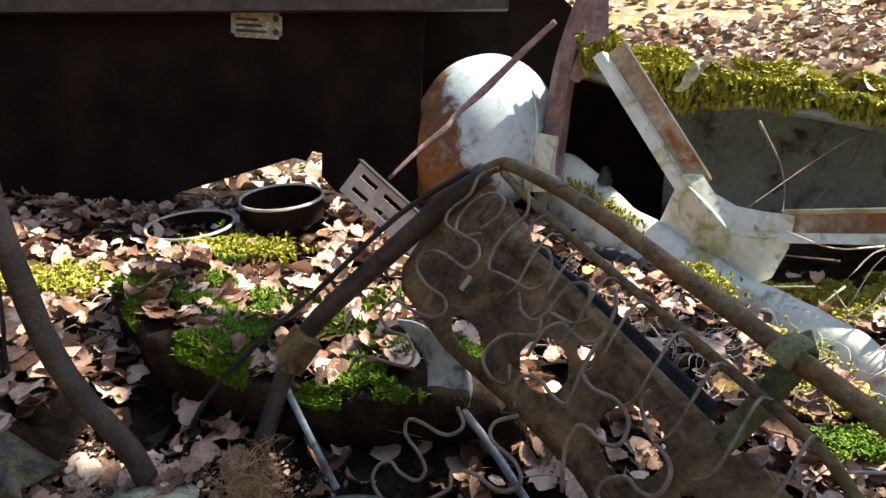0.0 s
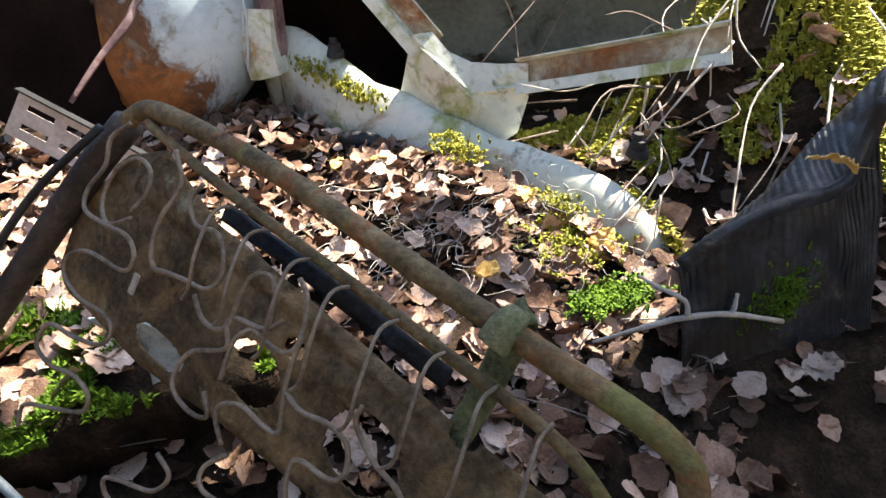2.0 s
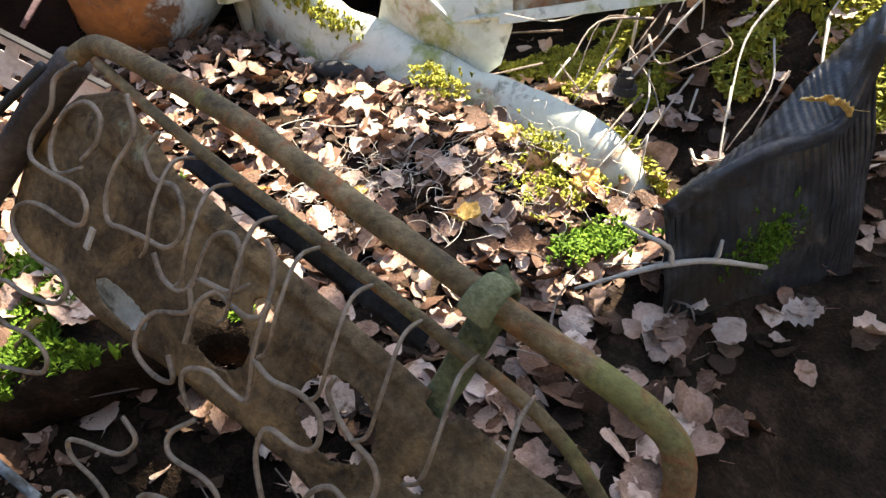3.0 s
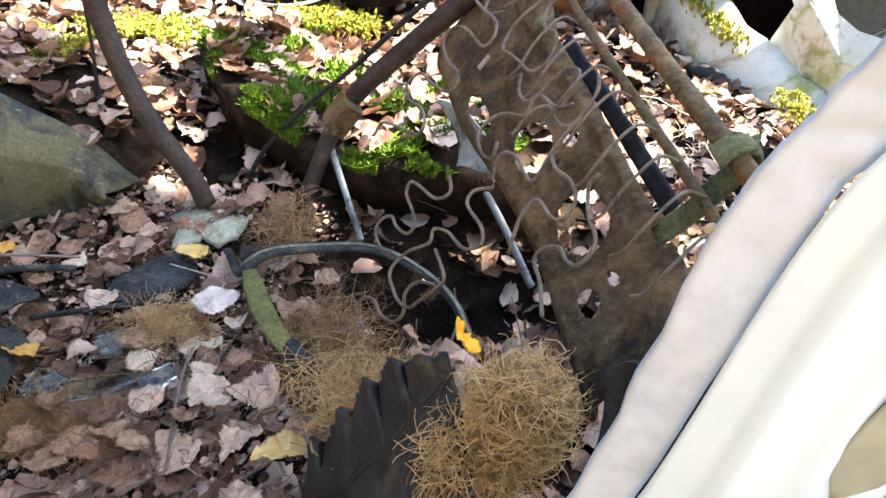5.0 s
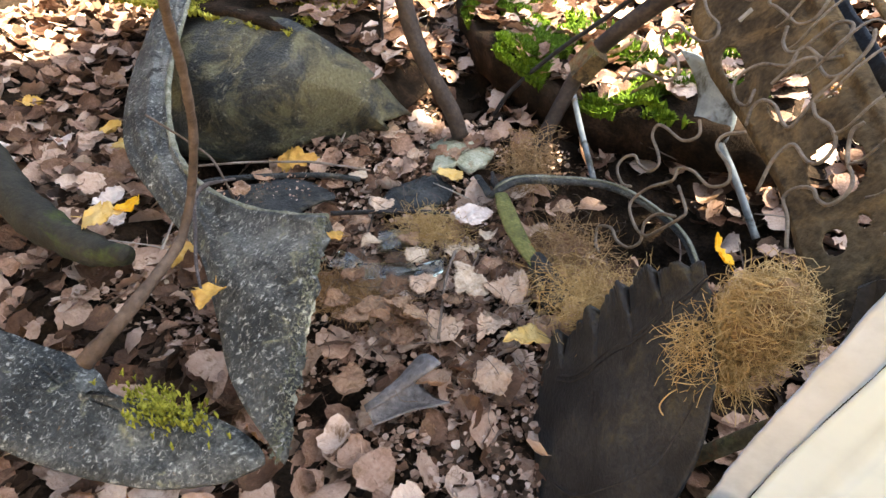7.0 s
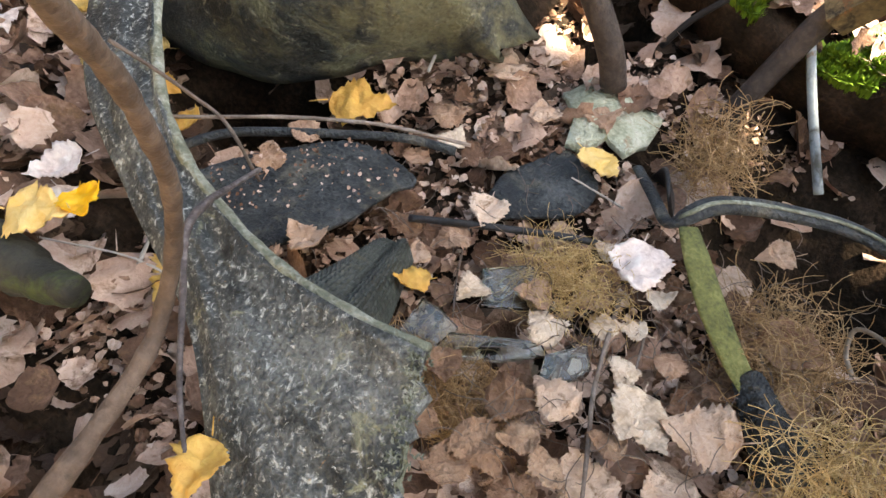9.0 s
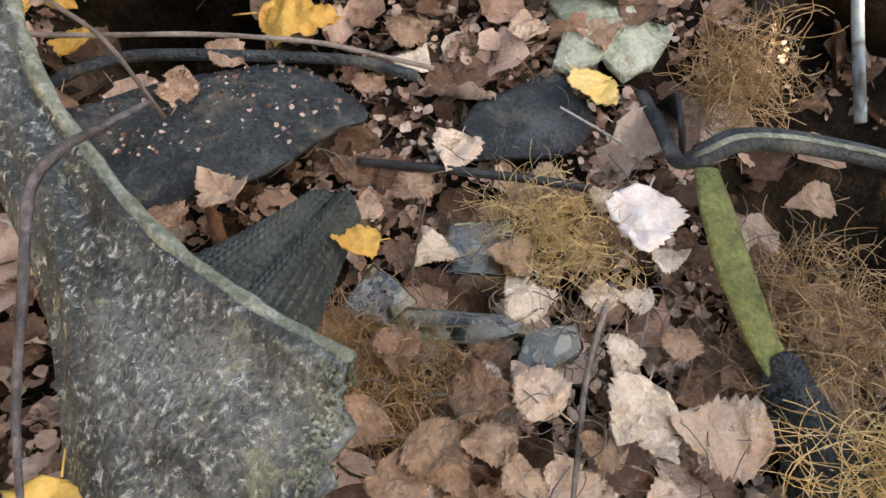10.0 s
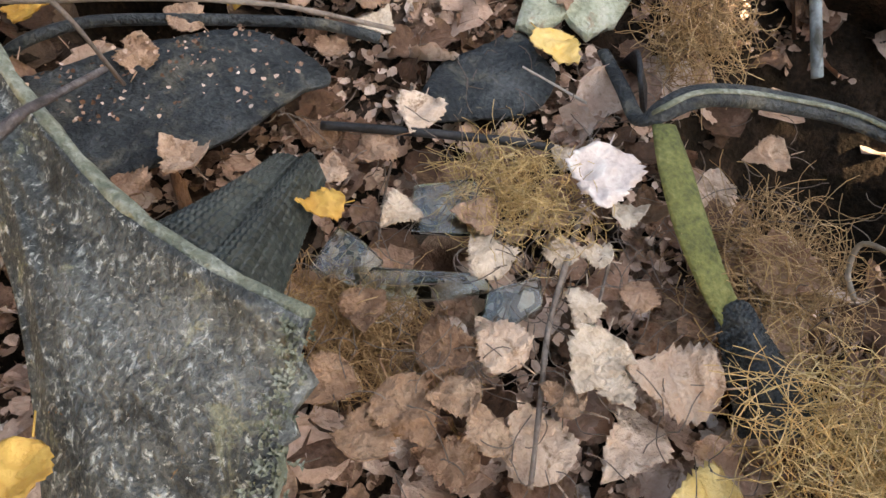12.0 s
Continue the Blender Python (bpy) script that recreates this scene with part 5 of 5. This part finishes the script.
def make_sticks():
    stick("bent_pipe", "dark brown bent pipe standing in the leaves", [(-.485, .67, .72), (-.478, .665, .52), (-.465, .66, .40), (-.446, .66, .305), (-.428, .66, .24), (-.402, .66, .188), (-.362, .662, .128), (-.348, .665, .09)], .0125, M_TUBEDARK, 12, "pipe", wob=.02)
    stick("hanging_wire", "thin dark wire hanging beside the pipe", [(-.495, .70, .60), (-.50, .70, .29), (-.505, .70, .215), (-.494, .70, .12)], .0022, M_BLACK, 6, "wire", wob=0)
    stick("curved_branch", "smooth brown branch arching down to the leaves", [(-0.288, 0.155, 0.448), (-0.322, 0.183, 0.396), (-0.343, 0.200, 0.363), (-0.358, 0.214, 0.332), (-0.371, 0.224, 0.298), (-0.388, 0.234, 0.253), (-0.405, 0.234, 0.201), (-0.409, 0.220, 0.164), (-0.402, 0.194, 0.146), (-0.393, 0.124, 0.122), (-0.408, 0.083, 0.090)], (.0034, .0038, .004, .0042, .005, .008), M_BARK, 10, "branch")
    stick("dark_branch", "thick wet dark branch with moss", [(-.515, .215, .088), (-.56, .205, .085), (-.63, .20, .095), (-.72, .21, .12), (-.86, .25, .16)], (.010, .018, .022, .026, .03), M_BARKDARK, 12, "branch")
    stick("forked_twig", "grey forked twig leaning on the rubber mat", [(-.473, .342, .135), (-.460, .304, .152), (-.455, .287, .158), (-.448, .265, .156), (-.419, .235, .144), (-.383, .200, .132), (-.342, .169, .12)], (.0016, .0022, .0029, .0023, .0018, .0012), M_BARKTWIG, 8)
    stick("thin_twig", "thin bare twig over the rubber sheets", [(-.576, .321, .20), (-.558, .335, .18), (-.539, .347, .16), (-.520, .356, .14), (-.507, .365, .085)], .0014, M_TWIG, 6)
    stick("long_twig", "long thin twig lying over the litter", [(-.62, .32, .13), (-.583, .346, .12), (-.521, .408, .115), (-.482, .444, .11), (-.452, .464, .108), (-.40, .50, .095)], .0016, M_TWIG, 6)
    stick("upright_twig", "pale brown stem lying on the leaves", [(-.234, .466, .060), (-.225, .425, .066), (-.214, .386, .060), (-.198, .35, .054), (-.180, .31, .045)], (.0016, .0018, .0017, .0014), M_TWIG, 8)
    stick("dry_stalk", "thin dry stalk among the leaves", [(-.205, .45, .058), (-.196, .41, .06), (-.186, .37, .05)], .001, M_TWIG, 6)
    stick("black_hose", "thin black hose along the rubber sheet", [(-.60, .335, .07), (-.583, .358, .084), (-.569, .389, .084), (-.543, .414, .084), (-.507, .446, .082), (-.46, .49, .075), (-.42, .51, .07)], .004, M_MATDARK, 8, "hose", wob=0)
    stick("black_rod", "thin black rod under the leaves", [(-.405, .425, .065), (-.36, .45, .068), (-.30, .485, .068), (-.27, .505, .062)], .003, M_BLACK, 8, "rod", wob=0)
    stick("pale_branch", "bleached branch with short side shoots", [(0.405, 0.68, 0.088), (0.464, 0.665, 0.096), (0.507, 0.65, 0.102), (0.551, 0.635, 0.099), (0.622, 0.628, 0.068)], (.0015, .003, .0036, .0034, .003), M_TWIGPALE, 8, "branch")
    stick("side_twig", "bleached side twig of branch", [(0.507, 0.65, 0.102), (0.501, 0.65, 0.126), (0.47, 0.66, 0.15), (0.456, 0.67, 0.162)], (.0034, .0028, .0016), M_TWIGPALE, 7)
    stick("side_twig", "short pale side twig", [(0.551, 0.635, 0.099), (0.556, 0.635, 0.105), (0.559, 0.635, 0.123)], (.003, .003, .002), M_TWIGPALE, 7)
    strip = stick("pale_strip", "thin pale blue painted metal strip", [(-.222, .772, .155), (-.19, .735, .115), (-.145, .68, .068)], .0045, M_BLUE, 6, "metal strip", wob=0)
    bm = patch(bmesh.new(), [(-.085, .80, .225), (-.06, .79, .225), (-.035, .78, .215)], [(-.05, .76, .13), (-.025, .755, .12), (.005, .75, .13)], 10, 10, lambda u, v: (.02 * math.sin(math.pi * v), 0, 0))
    solid(tagged(part("blue_sheet", bm, M_BLUE, smooth=True), "bent pale blue sheet metal behind the seat", "sheet metal"), .003)
    stick("blue_strip", "pale blue strip slipping under the seat", [(-.005, .752, .13), (.03, .73, .09), (.075, .70, .03)], .005, M_BLUE, 6, "metal strip", wob=0)
    # loose twigs hanging from the bank
    for k in range(64):
        x, y = rng.uniform(.62, 1.0), rng.uniform(.80, 1.25)
        z = float(max(ground_z(x, y), lid_z(x, y) - .05 if y > lid_front(x) else -1)) + rng.uniform(.02, .12)
        d = np.array((rng.uniform(-.9, .1), rng.uniform(-.7, .3), rng.uniform(-.9, .15)))
        d *= rng.uniform(.10, .26) / np.linalg.norm(d)
        j = rng.normal(0, .018, 3)
        stick("bare_twig", "thin bare twig hanging from the mossy bank", [(x, y, z), tuple(np.array((x, y, z)) + d * .5 + j), tuple(np.array((x, y, z)) + d)], (rng.uniform(.0014, .0028), .0009), M_TWIGPALE if k % 3 else M_TWIG, 5, n=4, group="bare twigs")
    for k in range(70):
        x, y = rng.uniform(-.6, .62), rng.uniform(.25, 1.5)
        if near_keep(x, y) < .6:
            continue
        z = float(ground_z(x, y)) + .022
        a, L = rng.uniform(0, 6.28), rng.uniform(.05, .14)
        d = np.array((math.cos(a) * L, math.sin(a) * L, rng.uniform(-.01, .03)))
        stick("fallen_twig", "thin fallen twig lying on the leaves", [(x, y, z), tuple(np.array((x, y, z)) + d * .5 + rng.normal(0, .008, 3)), tuple(np.array((x, y, z)) + d)], (rng.uniform(.0009, .002), .0007), M_TWIG if k % 2 else M_TWIGPALE, 5, n=4, group="fallen twigs")


make_sticks()

# moss on the bank at the side
pts = []
while len(pts) < 11000:
    x, y = rng.uniform(.64, 1.25), rng.uniform(.74, 1.35)
    if wavy(x, y, 9, 1) > .08 - 2.2 * max(0, x - .80):
        pts.append((x, y, float(ground_z(x, y)) + .008 + .012 * wavy(x, y, 25, 7)))
moss("bank_moss", M_MOSSY, pts, .013, "shaggy yellow-green moss on the bank", 6, 1.3, .2)

# leaves that stand out
single_leaf(-0.232, 0.481, 0.082, .055, 200, M_PALE, "large pale crumpled birch leaf on the litter", 6, 8, 21)
single_leaf(-0.311, 0.575, 0.074, .044, 240, M_YELLOW, "pale yellow birch leaf on rubber", 4, -6, 5)
single_leaf(-0.512, 0.492, 0.088, .062, 300, M_YELLOW, "ochre yellow leaf on the litter", 8, 10, 6)
single_leaf(.052, .318, .232, .026, 90, M_AMBER, "bright amber leaf on the coir padding", 50, 10, 8)
single_leaf(-.10, .352, .048, .050, 130, M_YELLOW, "yellow leaf on the brown litter", 10, 12, 9)
single_leaf(-.478, 1.12, .205, .075, 80, M_YELLOW, "large yellow leaf behind the seat", 6, 4, 10)
single_leaf(-0.360, 0.368, 0.078, .030, 150, M_YELLOW, "small orange leaf on litter", 20, 10, 11)
single_leaf(-0.349, 0.179, 0.125, .036, 200, M_YELLOW, "orange leaf resting on the mat", 0, 10, 12)
single_leaf(-0.572, 0.233, 0.115, .052, 300, M_YELLOW, "pale ochre leaf on dark litter", 14, 10, 13)
single_leaf(-0.551, 0.254, 0.118, .036, 250, M_AMBER, "bright yellow leaf on dark litter", 14, 10, 14)
single_leaf(0.563, 0.600, -0.055, .046, 30, M_PALE, "round pale leaf in the dark hollow", 30, 10, 15, 1.2)
single_leaf(.553, .88, .088, .050, 300, M_YELLOW, "pale orange leaf near the sill", 30, 10, 16)
single_leaf(.368, .878, .095, .05, 200, M_YELLOW, "yellow leaf in the litter", 6, 10, 17)
single_leaf(.70, .66, .235, .055, 60, M_YELLOW, "orange leaf on the plastic liner", 20, 30, 18, .5)

leaf_no = 30
TAN_LEAVES = ((-0.359, 0.468, 0.048, 200), (-0.368, 0.430, 0.040, 150), (-0.378, 0.401, 0.028, 30), (-0.287, 0.424, 0.036, 120), (-0.145, 0.397, 0.058, 110), (-0.235, 0.363, 0.045, 70), (-0.152, 0.580, 0.039, 130), (-0.111, 0.501, 0.062, 280), (-0.181, 0.436, 0.029, 20), (-0.401, 0.599, 0.047, 100), (-0.459, 0.589, 0.043, 60), (-0.440, 0.344, 0.040, 80), (-0.450, 0.313, 0.034, 90), (-0.523, 0.391, 0.036, 40), (-0.525, 0.431, 0.035, 100), (-0.444, 0.489, 0.034, 10), (-0.346, 0.648, 0.044, 300))
PALE_LEAVES = ((-0.326, 0.399, 0.034, 170), (-0.268, 0.407, 0.040, 60), (-0.232, 0.433, 0.026, 20), (-0.209, 0.483, 0.028, 320), (-0.203, 0.407, 0.035, 200), (-0.185, 0.379, 0.048, 180), (-0.433, 0.526, 0.041, 10), (-0.265, 0.500, 0.027, 80), (-0.167, 0.375, 0.035, 230), (-0.216, 0.442, 0.028, 100))
DARK_LEAVES = ((-0.406, 0.422, 0.037, 110), (-0.145, 0.441, 0.044, 160), (-0.251, 0.304, 0.050, 250), (-0.296, 0.291, 0.037, 170), (-0.215, 0.319, 0.039, 60), (-0.253, 0.345, 0.046, 300), (-0.264, 0.283, 0.038, 20), (-0.302, 0.491, 0.034, 150), (-0.202, 0.499, 0.034, 40), (-0.190, 0.355, 0.031, 90), (-0.304, 0.335, 0.034, 220), (-0.238, 0.323, 0.036, 140))
for rows, mat, label in ((TAN_LEAVES, M_LEAF1, "dry tan birch leaf lying on the litter"), (PALE_LEAVES, M_LEAFPALE, "pale bleached birch leaf lying on the litter"), (DARK_LEAVES, M_LEAFRED, "dark brown birch leaf lying on the litter")):
    for x, y, size, yaw in rows:
        leaf_no += 1
        lift = .022 if rows is DARK_LEAVES else .034
        single_leaf(x, y, .052 + lift * .4 + (.020 if x < -.42 and y < .47 else 0) + .1 * max(0, y - .55), size * .86, yaw, mat, label, rng.normal(0, 8), rng.normal(0, 8), leaf_no, rng.uniform(.95, 1.15))
for x, y in ((-.155, .43), (-.10, .455), (-.19, .335), (-.145, .36), (-.225, .30), (-.12, .31), (-.17, .27), (-.44, .62), (-.385, .60), (-.25, .25), (-.20, .22), (-.45, .545), (-.34, .63), (-.17, .56), (-.30, .23)):
    leaf_no += 1
    single_leaf(x, y, float(ground_z(x, y)) + .030, rng.uniform(.036, .055), rng.uniform(0, 360), M_LEAF1, "dry tan birch leaf lying on the litter", rng.normal(0, 9), rng.normal(0, 9), leaf_no, rng.uniform(.9, 1.1))
for k in range(34):
    if k < 20:
        x, y = rng.uniform(-1.0, -.5), rng.uniform(.12, .48)
    else:
        x, y = rng.uniform(-.2, .6), rng.uniform(.8, 1.3)
    if near_keep(x, y) < .5:
        continue
    single_leaf(x, y, float(ground_z(x, y)) + .028, rng.uniform(.028, .046), rng.uniform(0, 360), M_YELLOW if k % 3 else M_PALE, "yellowed birch leaf on the brown litter" if k % 3 else "pale birch leaf on the brown litter", rng.normal(0, 14), rng.normal(0, 14), 70 + k)
top = []
for _ in range(170):
    x, y = rng.uniform(-.92, -.47), rng.uniform(.63, .80)
    top.append((x, y, float(np.interp(x, (-.9, -.75, -.55, -.45), (.243, .257, .218, .135))) + .010))
scatter("cover_leaves", M_LEAF, top, rng.uniform(.026, .05, len(top)), .25, "dry leaves lying on top of the seat cover")
fibres("dry_needles", M_TWIG, (-.24, .42, .062), (.28, .22, .008), 420, .032, "dry grass and needles among the leaves", .0004)
fibres("dry_needles", M_TWIGPALE, (.35, 1.0, .125), (.3, .28, .010), 260, .05, "pale grass stems among the leaves", .0005)
# crumbs on the rubber and the litter
crumbs = []
for _ in range(280):
    x, y = rng.uniform(-.56, -.42), rng.uniform(.325, .445)
    if abs((y - .385) - .9 * (x + .49)) < .05:
        crumbs.append((x, y, float(np.interp(x + y, (-.24, .03), (.083, .097))) + .001))
on_rubber = len(crumbs)
for _ in range(8500):
    x, y = rng.uniform(-.55, .02), rng.uniform(.18, .75)
    if near_keep(x, y) > .5:
        crumbs.append((x, y, float(ground_z(x, y)) + rng.uniform(.004, .018)))
scatter("leaf_crumbs", M_LEAF, crumbs, np.concatenate((rng.uniform(.001, .004, on_rubber), rng.uniform(.003, .012, len(crumbs) - on_rubber))), .4, "small broken leaf crumbs on rubber and soil")
def make_funnel():
    """A torn half cone with an open rim, lying in the leaves."""
    bm = bmesh.new()
    tip, mouth = Vector((-.190, .200, .032)), Vector((-.152, .252, .050))
    d = (mouth - tip).normalized()
    side = d.cross(Vector((0, 0, 1))).normalized()
    up = side.cross(d)
    rows = []
    for i in range(15):
        t = i / 14
        c, rad = tip.lerp(mouth, t), .011 + .017 * t ** 1.5
        rows.append([bm.verts.new(c + (side * math.cos(a) + up * math.sin(a)) * rad * (1 + .08 * wavy(a, t * 3)) + d * .012 * t * math.sin(a * 1.3)) for a in np.linspace(1.3, 5.2, 26)])
    for a, b in zip(rows, rows[1:]):
        for k in range(25):
            bm.faces.new((a[k], a[k + 1], b[k + 1], b[k]))
    solid(tagged(part("plastic_funnel", bm, M_STONE, smooth=True), "broken grey plastic funnel half buried in leaves", "plastic piece"), .002)


make_funnel()
moss("edge_moss", M_MOSSY, [(x, y, .072 + .004 * wavy(x, y, 60)) for x, y in zip(rng.normal(-.325, .022, 300), rng.normal(.092, .009, 300))], .0055, "small moss clump on the rubber strip", 5)
sill_moss = []
for k in range(620):
    t = rng.choice((.12, .2, .3, .62, .9)) + rng.normal(0, .03)
    q = np.array((.285, 1.63, .325)) * (1 - t) + np.array((.605, .93, .10)) * t
    sill_moss.append(tuple(q + (rng.normal(-.03, .016), rng.normal(-.02, .02), rng.uniform(-.035, -.005))))
moss("sill_moss", M_MOSSY, sill_moss, .008, "yellow-green moss along the sill", 6, 1.4, .2)

single_leaf(.50, 1.46, .525, .085, 60, M_LIME, "large pale green leaf hanging under the moss", -50, 20, 61)
moss("log_moss", M_MOSS, [(x, y, float(ground_z(x, y)) + .03 + .008 * wavy(x, y, 40)) for x, y in zip(rng.normal(.49, .026, 420), rng.normal(.765, .012, 420))], .008, "green moss cushion on the litter", 6, 1.2, .2)
moss("litter_moss", M_MOSSY, [(x, y, float(ground_z(x, y)) + .018 + .006 * wavy(x, y, 40)) for x, y in zip(rng.normal(.51, .035, 170), rng.normal(.90, .03, 170))], .008, "patchy moss among the leaves", 6, 1.2, .2)
moss("ring_moss", M_MOSSY, [(x, y, float(ground_z(x, y)) + .03 + .008 * wavy(x, y, 40)) for x, y in zip(np.concatenate((rng.normal(-.44, .05, 500), rng.normal(-.72, .05, 350))), np.concatenate((rng.normal(1.33, .03, 500), rng.normal(1.10, .04, 350))))], .012, "yellow-green moss round the black rings", 6, 1.2, .2)
bm = bmesh.new()
bmesh.ops.create_uvsphere(bm, u_segments=20, v_segments=12, radius=1, matrix=pose(.325, 1.355, .165, 0, 12, -25) @ Matrix.Diagonal((.045, .022, .018, 1)))
tagged(part("rubber_lump", bm, M_BLACK, smooth=True), "black rubber lump lying in the leaf pile", "rubber lump")
for a, b, c in (((.98, 1.42, .47), (.78, 1.36, .40), (.56, 1.30, .27)), ((.86, 1.45, .50), (.83, 1.40, .38), (.70, 1.33, .26)), ((.74, 1.42, .50), (.90, 1.30, .40), (1.02, 1.16, .30)), ((.62, 1.40, .44), (.66, 1.36, .34), (.64, 1.30, .26)), ((1.1, 1.25, .45), (.92, 1.12, .30), (.72, 1.02, .20))):
    stick("bare_twig", "long bare twig hanging across the boot opening", [a, b, c], (.0035, .0022, .0014), M_TWIG, 6, n=6, group="bare twigs")


def make_shade_bough():
    """A leafy bough over the wreck, out of sight, added to keep the sun off the front of the cabin."""
    tree = tagged(new("tree"), "added unseen leafy bough shading the front of the wreck", "tree")
    limb = glide([(5.2, .9, -.1 + float(ground_z(5.2, .9))), (5.0, .85, 2.2), (4.4, .7, 3.3), (3.4, .55, 3.6), (1.9, .5, 3.6)], 6)
    part("trunk", sweep(bmesh.new(), limb, (.09, .06, .04, .025, .01), 10), M_BARK, tree, "grey brown limb", True)
    v, f, n = [], [], 0
    for _ in range(2800):
        lv, lf = SHAPES[rng.integers(len(SHAPES))]
        q = np.array((rng.uniform(1.6, 4.0), rng.uniform(-.15, 1.16), rng.uniform(3.3, 3.8)))
        v.append(lv @ rot(rng.uniform(0, 6.28), rng.normal(0, .6), rng.normal(0, .6)).T * rng.uniform(.11, .16) + q)
        f += [tuple(i + n for i in k) for k in lf]
        n += len(lv)
    for _ in range(60):
        lv, lf = SHAPES[rng.integers(len(SHAPES))]
        q = np.array((rng.uniform(1.7, 3.0), rng.uniform(1.16, 1.48), rng.uniform(3.3, 3.8)))
        v.append(lv @ rot(rng.uniform(0, 6.28), rng.normal(0, .6), rng.normal(0, .6)).T * rng.uniform(.10, .15) + q)
        f += [tuple(i + n for i in k) for k in lf]
        n += len(lv)
    crown = raw("crown", np.vstack(v).tolist(), f, M_MOSS)
    crown.parent = tree


make_shade_bough()
